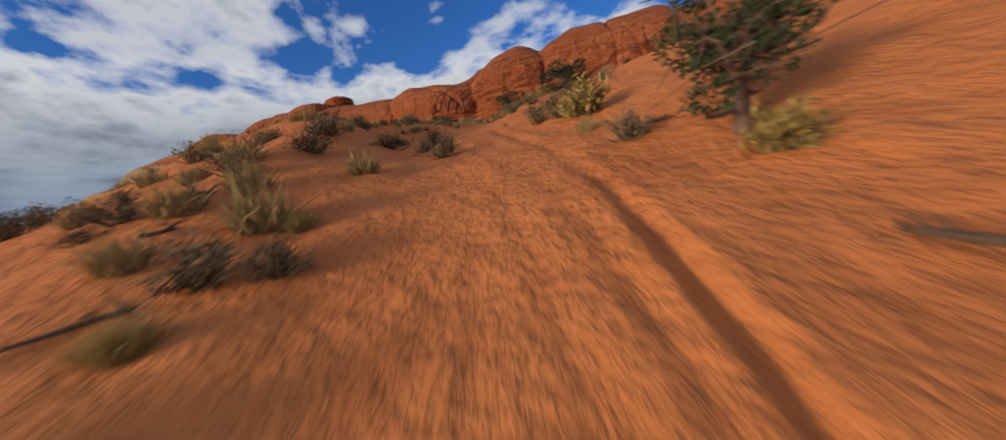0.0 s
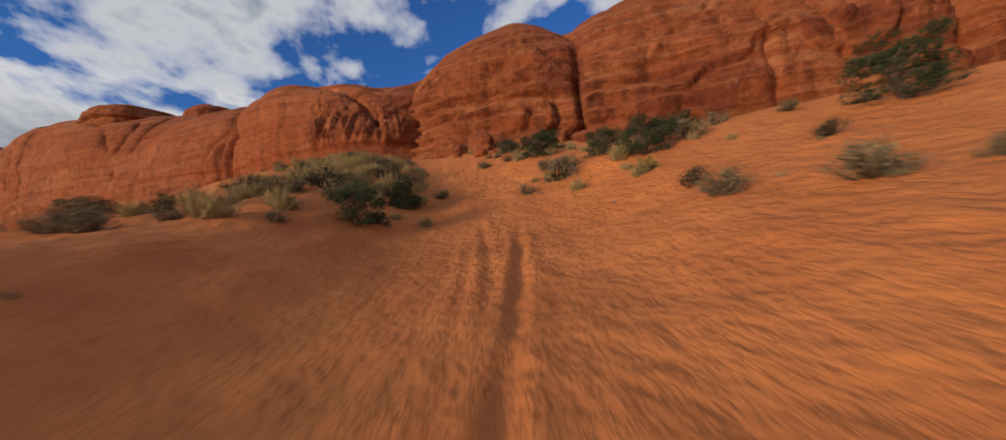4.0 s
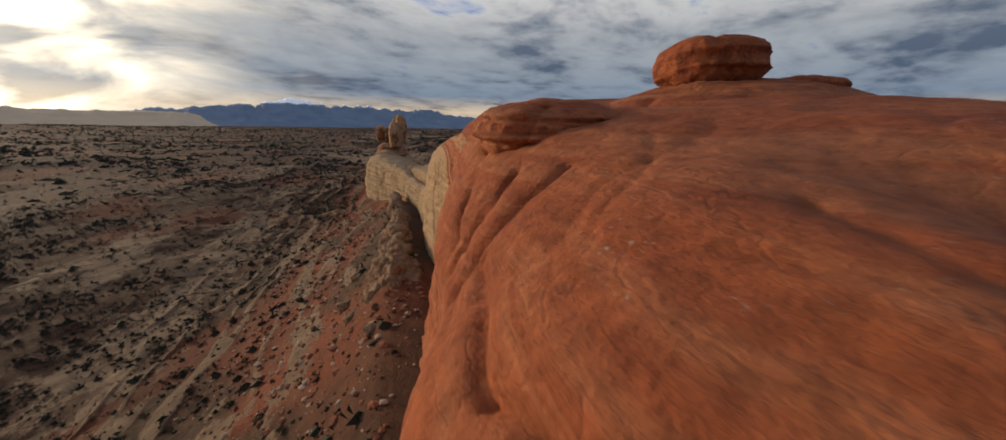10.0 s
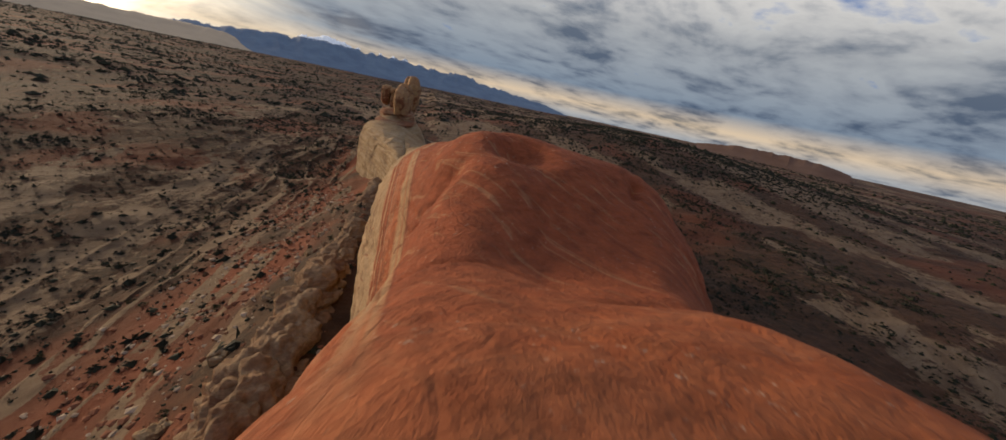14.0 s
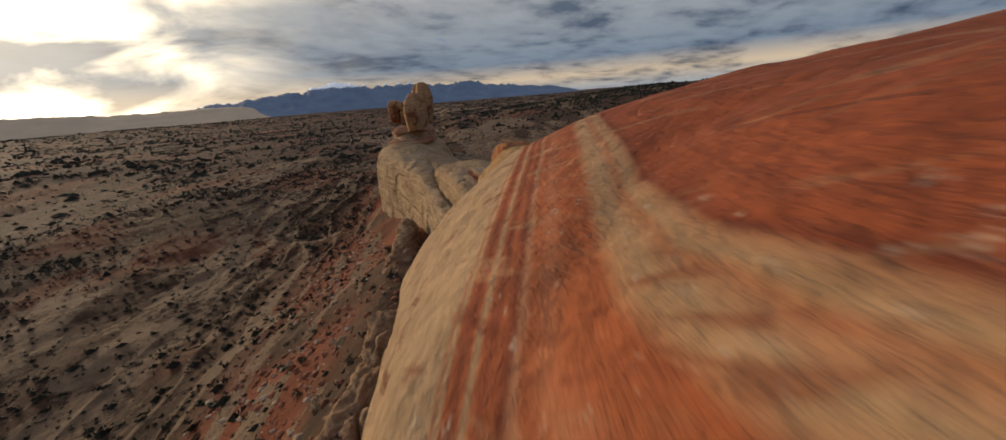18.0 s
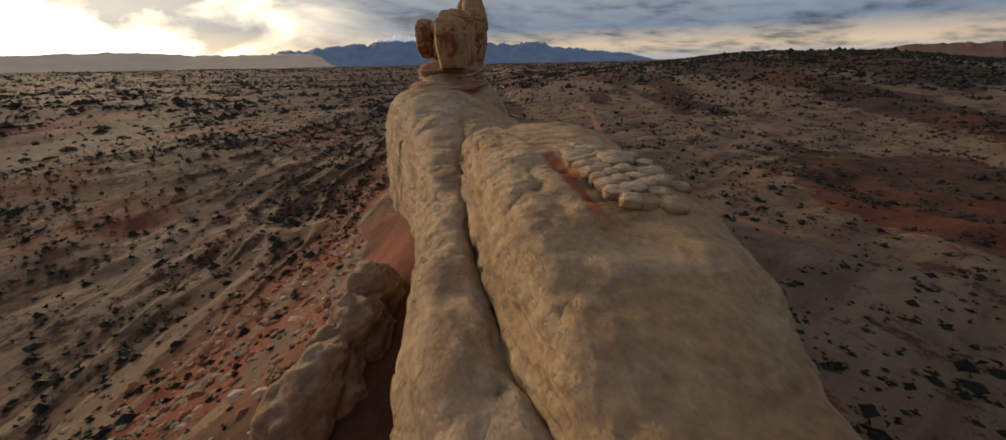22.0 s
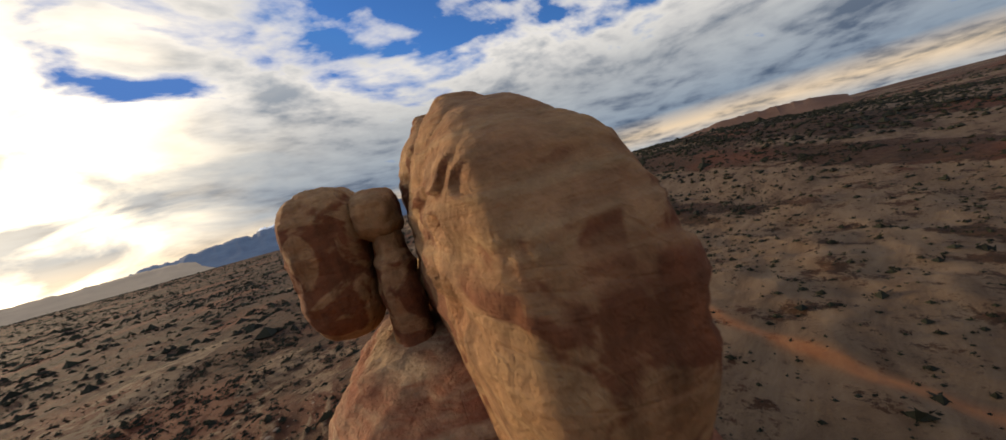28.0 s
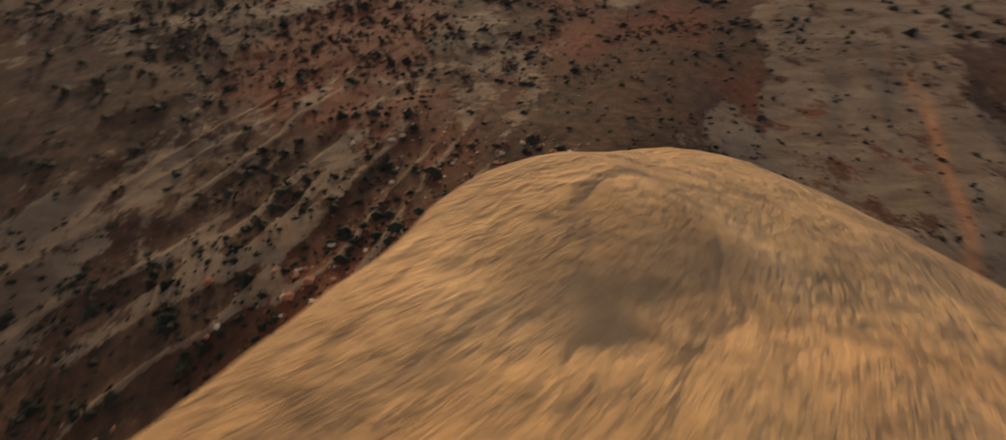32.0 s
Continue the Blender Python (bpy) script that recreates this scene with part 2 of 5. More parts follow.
    if patch:
        # sheets of dark desert varnish with sharp borders
        there2 = k.ramp(k.noise(k.scaled(p, (0.13, 0.13, 0.19)), 1.0, 5, 0.55, 0.8), [(0.53, 0.0), (0.56, 1.0)])
        up = k.part(nt.nodes.new("ShaderNodeNewGeometry").outputs["Normal"], 2)
        col = k.mix(k.calc("MULTIPLY", there2, k.ramp(up, [(0.25, 0.85), (0.6, 0.0)])), col, patch)
    # varnish running down steep faces
    nz = k.part(nt.nodes.new("ShaderNodeNewGeometry").outputs["Normal"], 2)
    steep = k.ramp(nz, [(0.25, 1.0), (0.6, 0.0)])
    run = k.noise(k.scaled(p, (0.55, 0.55, 0.05)), 1.0, 6, 0.62)
    col = k.mix(k.calc("MULTIPLY", k.calc("MULTIPLY", k.ramp(run, [(0.52, 0.0), (0.68, 1.0)]), steep), streak), col, tuple(c * 0.34 for c in dark))
    # pale lichen flecks and dark pits
    fleck = k.ramp(k.noise(p, 3.2, 3, 0.7), [(0.63, 0.0), (0.70, 1.0)])
    where = k.ramp(k.noise(p, 0.22, 3), [(0.48, 0.0), (0.62, 1.0)])
    col = k.mix(k.calc("MULTIPLY", k.calc("MULTIPLY", fleck, where), speck), col, (0.52, 0.40, 0.29))
    grime = k.ramp(k.noise(p, 1.1, 6, 0.7), [(0.28, 0.58), (0.7, 1.14)])
    col = k.mix(1.0, col, grime, "MULTIPLY")
    nt.links.new(col, sh.inputs["Base Color"])
    h = k.calc("ADD", k.calc("MULTIPLY", k.noise(p, 0.9, 8, 0.62), 1.0), k.calc("MULTIPLY", layer, 0.8))
    h = k.calc("ADD", h, k.calc("MULTIPLY", k.noise(p, 7.0, 5, 0.6), 0.12))
    vein = k.calc("ABSOLUTE", k.calc("SUBTRACT", k.noise(k.scaled(p, (0.10, 0.10, 0.22)), 1.0, 4, 0.5, 0.6), 0.5))
    h = k.calc("ADD", h, k.calc("MULTIPLY", k.ramp(vein, [(0.0, 0.0), (0.012, 1.0)]), 0.13))
    h = k.calc("ADD", h, k.calc("MULTIPLY", k.noise(p, 2.6, 6, 0.65, 0.5), 0.4))
    nt.links.new(k.bump(h, relief, 0.6), sh.inputs["Normal"])
    return m


RED = (0.36, 0.098, 0.034)
mat_red = sandstone("red_sandstone", RED, (0.25, 0.062, 0.024), (0.50, 0.20, 0.09), (82.0, 110.0), (0.42, 0.27, 0.13), speck=0.7, relief=0.6)
mat_wall = sandstone("red_cliff_sandstone", RED, (0.27, 0.07, 0.028), (0.52, 0.22, 0.10), streak=0.8, bands=0.5, speck=0.6, patch=(0.21, 0.055, 0.026))
mat_yellow = sandstone("yellow_sandstone", (0.49, 0.305, 0.125), (0.39, 0.20, 0.075), (0.57, 0.41, 0.23), streak=0.35, bands=0.3, speck=0.2)
mat_pale = sandstone("pale_sandstone", (0.46, 0.31, 0.165), (0.30, 0.185, 0.095), (0.56, 0.43, 0.28), streak=0.4, bands=0.5, speck=0.2, relief=1.0)
mat_apron = sandstone("apron_sandstone", (0.42, 0.17, 0.075), (0.32, 0.10, 0.045), (0.50, 0.34, 0.20), streak=0.3, bands=0.8, speck=0.2)
mat_neck = sandstone("neck_sandstone", (0.36, 0.15, 0.075), (0.24, 0.085, 0.045), (0.46, 0.32, 0.19), streak=0.4, bands=0.9, speck=0.1)
mat_seam = sandstone("seamed_sandstone", (0.46, 0.305, 0.16), (0.34, 0.205, 0.10), (0.55, 0.41, 0.25), streak=0.4, bands=0.45, speck=0.2, relief=1.0, seam=(254.0, 21.6, -0.1, 0.9, 258.0))
mat_upper = sandstone("rust_stained_sandstone", (0.46, 0.305, 0.16), (0.31, 0.18, 0.09), (0.55, 0.41, 0.25), streak=0.4, bands=0.45, speck=0.2, relief=1.0, seam=(304.0, 15.4, 0.12, 1.1, 301.0))
mat_orange = sandstone("orange_sandstone", (0.45, 0.215, 0.075), (0.34, 0.095, 0.032), (0.50, 0.31, 0.14), streak=0.5, bands=0.4, speck=0.1, patch=(0.30, 0.085, 0.03))
mat_head = sandstone("tower_sandstone", (0.46, 0.275, 0.13), (0.33, 0.15, 0.07), (0.52, 0.36, 0.19), streak=0.6, bands=0.4, speck=0.15, patch=(0.20, 0.065, 0.03))


def ground_material():
    m, nt, sh = material("desert_ground", 0.95)
    k = Nodes(nt)
    p = k.place()
    att = nt.nodes.new("ShaderNodeAttribute")
    att.attribute_name = "sandy"
    sand = att.outputs["Fac"]
    att2 = nt.nodes.new("ShaderNodeAttribute")
    att2.attribute_name = "slick"
    slick = att2.outputs["Fac"]
    fine = k.noise(p, 0.6, 8, 0.65)
    broad = k.noise(p, 0.018, 7, 0.6)
    dune = k.mix(k.ramp(k.noise(p, 0.5, 6, 0.6), [(0.35, 0.0), (0.7, 1.0)]), (0.66, 0.222, 0.068), (0.54, 0.165, 0.05))
    grit = k.noise(p, 0.22, 9, 0.72)
    dirt = k.mix(k.ramp(broad, [(0.40, 0.0), (0.60, 1.0)]), (0.056, 0.024, 0.011), (0.035, 0.021, 0.011))
    dirt = k.mix(k.ramp(grit, [(0.42, 0.0), (0.66, 1.0)]), dirt, (0.10, 0.047, 0.022))
    dirt = k.mix(k.ramp(k.noise(p, 0.55, 7, 0.75), [(0.30, 0.85), (0.44, 0.0)]), dirt, (0.045, 0.032, 0.018))
    slab = k.noise(k.scaled(p, (0.10, 0.03, 0.1), (0, 0, radians(-31))), 1.0, 8, 0.68, 0.6)
    rock = k.mix(k.ramp(slab, [(0.35, 0.0), (0.65, 1.0)]), (0.235, 0.155, 0.090), (0.125, 0.075, 0.042))
    rock = k.mix(k.ramp(k.noise(p, 0.4, 8, 0.7), [(0.30, 0.8), (0.42, 0.0)]), rock, (0.09, 0.055, 0.032))
    att3 = nt.nodes.new("ShaderNodeAttribute")
    att3.attribute_name = "talus"
    dirt = k.mix(k.calc("MULTIPLY", att3.outputs["Fac"], 0.85), dirt, k.mix(fine, (0.165, 0.036, 0.014), (0.27, 0.075, 0.030)))
    broken = k.ramp(k.calc("ADD", slick, k.calc("MULTIPLY", k.calc("SUBTRACT", k.noise(p, 0.07, 10, 0.8), 0.5), 4.6)), [(0.62, 0.0), (0.78, 1.0)])
    col = k.mix(broken, dirt, rock)
    col = k.mix(sand, col, dune)
    nt.links.new(col, sh.inputs["Base Color"])
    ripple = k.noise(k.scaled(p, (1.0, 1.0, 1.0)), 1.6, 6, 0.6)
    relief = k.calc("MULTIPLY", k.noise(p, 0.3, 9, 0.7), k.calc("MULTIPLY", k.calc("SUBTRACT", 1.0, sand), 4.0))
    relief = k.calc("ADD", relief, k.calc("ADD", ripple, k.calc("ADD", k.calc("MULTIPLY", k.noise(p, 9.0, 4), 0.2), k.calc("MULTIPLY", k.noise(p, 4.2, 5, 0.65), 0.5))))
    nt.links.new(k.bump(relief, 0.8, 0.3), sh.inputs["Normal"])
    return m


mat_ground = ground_material()


def plain(name, color, vary=0.25, scale=2.0, rough=0.85):
    m, nt, sh = material(name, rough)
    k = Nodes(nt)
    n = k.noise(k.place(), scale, 5)
    info = nt.nodes.new("ShaderNodeObjectInfo").outputs["Random"]
    isl = nt.nodes.new("ShaderNodeNewGeometry").outputs["Random Per Island"]
    v = k.calc("ADD", k.calc("MULTIPLY", n, vary), k.calc("ADD", k.calc("MULTIPLY", info, vary * 0.4), k.calc("MULTIPLY", isl, vary)))
    f = k.calc("ADD", v, 1.0 - vary * 1.2)
    nt.links.new(k.mix(1.0, color, f, "MULTIPLY"), sh.inputs["Base Color"])
    return m


mat_juniper = plain("juniper_foliage", (0.042, 0.058, 0.026), 0.8)
mat_sage = plain("sagebrush_foliage", (0.19, 0.15, 0.085), 0.7)
mat_straw = plain("dry_grass", (0.34, 0.25, 0.11), 0.6)
mat_rabbit = plain("rabbitbrush_foliage", (0.30, 0.22, 0.07), 0.6)
mat_twig = plain("dead_wood", (0.11, 0.075, 0.05), 0.5)
mat_bark = plain("juniper_bark", (0.16, 0.10, 0.07), 0.5, 8.0)
mat_scrub = plain("far_scrub", (0.020, 0.021, 0.011), 0.8)
mat_blackbrush = plain("blackbrush_foliage", (0.065, 0.055, 0.032), 0.7)

# ---- shape helpers ----
def world(s, n, z):
    """From along, across and up to the world."""
    s, n, z = np.broadcast_arrays(np.asarray(s, float), np.asarray(n, float), np.asarray(z, float))
    return np.stack([START.x + s * AXIS.x + n * ACROSS.x, START.y + s * AXIS.y + n * ACROSS.y, z], -1)


def along_across(P):
    x, y = P[..., 0] - START.x, P[..., 1] - START.y
    return x * AXIS.x + y * AXIS.y, x * ACROSS.x + y * ACROSS.y


def lattice(i, j, k, seed):
    h = (i.astype(np.int64) * 374761393 + j.astype(np.int64) * 668265263 + k.astype(np.int64) * 2147483647 + seed * 974711) & 0xFFFFFFFF
    h = ((h ^ (h >> 13)) * 1274126177) & 0xFFFFFFFF
    return ((h ^ (h >> 16)) & 0xFFFF) / 32767.5 - 1.0


def noise3(p, seed=0):
    """Smooth value noise from -1 to 1 at rows of points."""
    c = np.floor(p)
    f = p - c
    f = f * f * f * (f * (f * 6 - 15) + 10)
    i, j, k = (c[..., a] for a in range(3))
    x, y, z = (f[..., a] for a in range(3))
    out = 0
    for di in (0, 1):
        for dj in (0, 1):
            for dk in (0, 1):
                w = (x if di else 1 - x) * (y if dj else 1 - y) * (z if dk else 1 - z)
                out = out + w * lattice(i + di, j + dj, k + dk, seed)
    return out


def fbm(p, octaves=4, seed=0, gain=0.5):
    out, amp, tot = 0, 1.0, 0
    for o in range(octaves):
        out = out + amp * noise3(p * 2.03**o + 17.3 * o, seed + o)
        tot += amp
        amp *= gain
    return out / tot


def mesh_from(name, verts, faces, mat, smooth=True):
    me = bpy.data.meshes.new(name)
    verts, faces = np.asarray(verts, np.float32), np.asarray(faces, np.int32)
    me.vertices.add(len(verts))
    me.vertices.foreach_set("co", verts.ravel())
    k = faces.shape[1]
    me.loops.add(faces.size)
    me.loops.foreach_set("vertex_index", faces.ravel())
    me.polygons.add(len(faces))
    me.polygons.foreach_set("loop_start", np.arange(len(faces), dtype=np.int32) * k)
    me.polygons.foreach_set("use_smooth", np.full(len(faces), smooth))
    me.materials.append(mat)
    me.update(calc_edges=True)
    return me


def grid_faces(nu, nv, wrap=False):
    i, j = np.meshgrid(np.arange(nu - 1), np.arange(nv if wrap else nv - 1), indexing="ij")
    a = i * nv + j
    b = i * nv + (j + 1) % nv
    return np.stack([a, b, b + nv, a + nv], -1).reshape(-1, 4)


def normals_of(P):
    du = np.gradient(P, axis=0)
    dv = np.gradient(P, axis=1)
    n = np.cross(du, dv)
    return n / np.maximum(np.linalg.norm(n, axis=-1, keepdims=True), 1e-9)


def eased(x, xs, ys):
    """Smooth curve through knots (cubic, no overshoot at flat stretches)."""
    xs, ys = np.asarray(xs, float), np.asarray(ys, float)
    d = np.diff(ys) / np.diff(xs)
    m = np.concatenate([[d[0]], np.where(d[:-1] * d[1:] > 0, 2 * d[:-1] * d[1:] / (d[:-1] + d[1:] + 1e-12), 0), [d[-1]]])
    x = np.clip(x, xs[0], xs[-1])
    i = np.clip(np.searchsorted(xs, x) - 1, 0, len(xs) - 2)
    h = xs[i + 1] - xs[i]
    t = (x - xs[i]) / h
    return ys[i] * (1 + 2 * t) * (1 - t) ** 2 + h * m[i] * t * (1 - t) ** 2 + ys[i + 1] * t * t * (3 - 2 * t) + h * m[i + 1] * t * t * (t - 1)


def step(x, a, b):
    t = np.clip((x - a) / (b - a), 0, 1)
    return t * t * (3 - 2 * t)


def weather(P, nrm, lobes=2.0, lobe_size=14.0, lumps=0.5, strata=0.35, bed=1.6, seed=0, cracks=0.0, creases=(), flutes=None, flakes=0.0, flake_size=16.0):
    """Push a rock surface in and out: rounded lobes parted by creases, lumps, ledges along the beds."""
    q = P / lobe_size
    puff = np.abs(fbm(q, 2, seed))
    puff = np.minimum(puff * 2.2, 1.0) ** 0.5 - 0.75
    lump = fbm(P / (lobe_size * 0.22), 4, seed + 11)
    wob = fbm(P / 22.0, 2, seed + 5) * 2.5
    zz = (P[..., 2] + wob) / bed
    ledge = noise3(np.stack([zz, zz * 0 + seed, P[..., 0] * 0.02], -1), seed + 3) + 0.5 * noise3(np.stack([zz * 2.7, zz * 0, P[..., 1] * 0.03], -1), seed + 4)
    steep = 1 - np.clip(np.abs(nrm[..., 2]) * 1.3, 0, 1)
    d = lobes * puff + lumps * lump + strata * ledge * (0.15 + steep)
    if cracks:
        c = np.abs(noise3(P * np.array([0.09, 0.09, 0.025]) + 3.1, seed + 8))
        d = d - cracks * np.exp(-((c / 0.035) ** 2)) * (0.3 + 0.7 * steep)
    if flakes:
        # curved sheets that have broken off, each with a sharp lower lip
        f = 2.6 * fbm(P / np.array([flake_size, flake_size, flake_size * 0.42]), 2, seed + 40) + P[..., 2] * 0.05
        u = f - np.floor(f)
        g = fbm(P / 9.0, 2, seed + 44)
        d = d + flakes * steep * (np.minimum(u / 0.9, (1 - u) / 0.1) - 0.4) * (0.6 + 0.9 * g)
    s, n = along_across(P)
    for s0, n0, s1, n1, wide, deep in creases:
        # a joint in the rock between two places on the plan, a little crooked
        w = 0.9 * fbm(P / 5.0, 2, 91)
        t = np.clip(((s - s0) * (s1 - s0) + (n - n0) * (n1 - n0)) / ((s1 - s0) ** 2 + (n1 - n0) ** 2), 0, 1)
        e = np.hypot(s + w - s0 - t * (s1 - s0), n + w - n0 - t * (n1 - n0))
        d = d - deep * (0.75 * np.exp(-((e / (0.8 * wide)) ** 2)) + 0.25 * np.exp(-((e / (3 * wide)) ** 2)))
    if flutes:
        s0, s1, z0, z1, deep = flutes
        where = step(s, s0, s0 + 3) * (1 - step(s, s1 - 3, s1)) * step(P[..., 2], z0, z0 + 2.5) * (1 - step(P[..., 2], z1 - 1.0, z1)) * steep
        bend = 0.5 * fbm(P / 4.0, 2, 97)
        run = np.abs(noise3(np.stack([s * 2.3 + n * 1.5 + bend, 0 * s, P[..., 2] * 0.07], -1), 95)) + 0.6 * np.abs(noise3(np.stack([s * 4.2 - n * 2.6 + bend, 0 * s, P[..., 2] * 0.10], -1), 96))
        d = d + deep * where * (run * 1.5 - 0.6)
    return P + nrm * d[..., None]


def ridge(s, nl, nr, top, bl, br, ds, nv, m=(3.0, 3.0), rise=None, seed=0, close=6.0, cut=None, humps=(), **kw):
    """A long rock: rounded section between its left and right foot, knots along s; rise lifts the top towards the right, humps raise or hollow it."""
    lo, hi = cut or (s[0], s[-1])
    ss = np.linspace(lo, hi, int((hi - lo) / ds) + 1)
    L, R, T, BL, BR = (eased(ss, s, v)[:, None] for v in (nl, nr, top, bl, br))
    up = eased(ss, s, rise)[:, None] if rise is not None else 0.0
    ph = np.linspace(0, np.pi, nv)[None, :]
    c, sn = np.cos(ph), np.sin(ph)
    ml = eased(ss, s, m[0])[:, None] if isinstance(m[0], list) else m[0]
    mm = np.where(c > 0, ml, m[1])
    x = np.sign(c) * np.abs(c) ** (2 / mm)
    zz = np.abs(sn) ** (2 / mm)
    mid, half = (L + R) / 2, (R - L) / 2
    n = mid - half * x
    w = (1 - x) / 2
    base = BL * (1 - step(w, 0.2, 0.8)) + BR * step(w, 0.2, 0.8)
    crest = T + up * step(w, 0.02, 0.55)
    for s0, n0, ws, wn, high in humps:
        crest = crest + high * np.exp(-(((ss[:, None] - s0) / ws) ** 2) - ((n - n0) / wn) ** 2)
    z = base + (crest - base) * zz
    f = np.clip(np.minimum((ss - s[0]) / close, (s[-1] - ss) / close), 0.0, 1)[:, None] ** 0.4
    z = base + (z - base) * f
    n = mid + (n - mid) * f
    P = world(ss[:, None] + 0 * n, n, z)
    nrm = normals_of(P)
    if nrm[len(ss) // 2, nv // 2, 2] < 0:
        nrm = -nrm
    P = weather(P, nrm, seed=seed, **kw)
    return P.reshape(-1, 3), grid_faces(len(ss), nv)


def boulder(centre, size, turn, nu=60, nv=48, m=2.6, seed=0, taper=0.0, **kw):
    """A rounded block: centre, half sizes along, across and up, turned about the vertical."""
    th = np.linspace(-np.pi / 2, np.pi / 2, nu)[:, None]
    ph = np.linspace(0, 2 * np.pi, nv, endpoint=False)[None, :]
    sgn = lambda v, e: np.sign(v) * np.abs(v) ** e
    e = 2 / m
    x = sgn(np.cos(th), e) * sgn(np.cos(ph), e)
    y = sgn(np.cos(th), e) * sgn(np.sin(ph), e)
    z = sgn(np.sin(th), e) + 0 * ph
    r = 1 - taper * (z + 1) / 2
    x, y = x * r * size[0], y * r * size[1]
    z = z * size[2]
    a = radians(turn)
    s, n = x * math.cos(a) - y * math.sin(a), x * math.sin(a) + y * math.cos(a)
    P = world(centre[0] + s, centre[1] + n, centre[2] + z)
    mid = world(*centre)
    nrm = P - mid
    nrm = nrm / np.maximum(np.linalg.norm(nrm, axis=-1, keepdims=True), 1e-6)
    P = weather(P, nrm, seed=seed, **kw)
    return P.reshape(-1, 3), grid_faces(nu, nv, True)


def pillar(levels, nu=120, nv=160, m=4.0, plan=2.8, wedge=0.0, seed=0, **kw):
    """A standing block that changes shape with height: rows of height, from and to along, from and to across; rounded top; wedge widens it along."""
    zs = [row[0] for row in levels]
    a = np.linspace(0, np.pi / 2, nu)[:, None]
    r, up = np.cos(a) ** (2 / m), np.sin(a) ** (2 / m)
    z = zs[0] + (zs[-1] - zs[0]) * up
    s0, s1, n0, n1 = (eased(z, zs, [row[i] for row in levels]) for i in (1, 2, 3, 4))
    ph = np.linspace(0, 2 * np.pi, nv, endpoint=False)[None, :]
    sgn = lambda v: np.sign(v) * np.abs(v) ** (2 / plan)
    s = (s0 + s1) / 2 + (s1 - s0) / 2 * r * sgn(np.cos(ph))
    n = (n0 + n1) / 2 + (n1 - n0) / 2 * r * sgn(np.sin(ph))
    n = n + wedge * (s - (s0 + s1) / 2) * np.clip((n - n0) / (n1 - n0), 0, 1)
    P = world(s, n, z + 0 * s)
    mid = world((s0 + s1) / 2, (n0 + n1) / 2, z - 2.0)
    nrm = normals_of(P)
    nrm = np.where(np.sum(nrm * (P - mid), -1, keepdims=True) < 0, -nrm, nrm)
    nrm[-1] = (0, 0, 1)
    return weather(P, nrm, seed=seed, **kw).reshape(-1, 3), grid_faces(nu, nv, True)


# ---- ground ----
EDGE_N, EDGE_S = [-300, -130, -100, -85, -70, -50, -30, -14, 0, 20], [-10, -12, -14, -13, -10, -6, -1, 4, 6, 6]
TRAIL_N = [-150, -120, -99, -92, -87, -84, -81, -77, -73, -70, -62, -55, -42, -30, -23, -17, -12, -8]
TRAIL_S = [-41, -35, -31.6, -28.7, -26.3, -24.9, -24.1, -24.3, -25.4, -25.9, -25.0, -23.4, -21.5, -19.4, -16.2, -13.6, -10.0, -5]



def shelf_edge(n):
    return eased(np.clip(n, -300, 20), EDGE_N, EDGE_S)


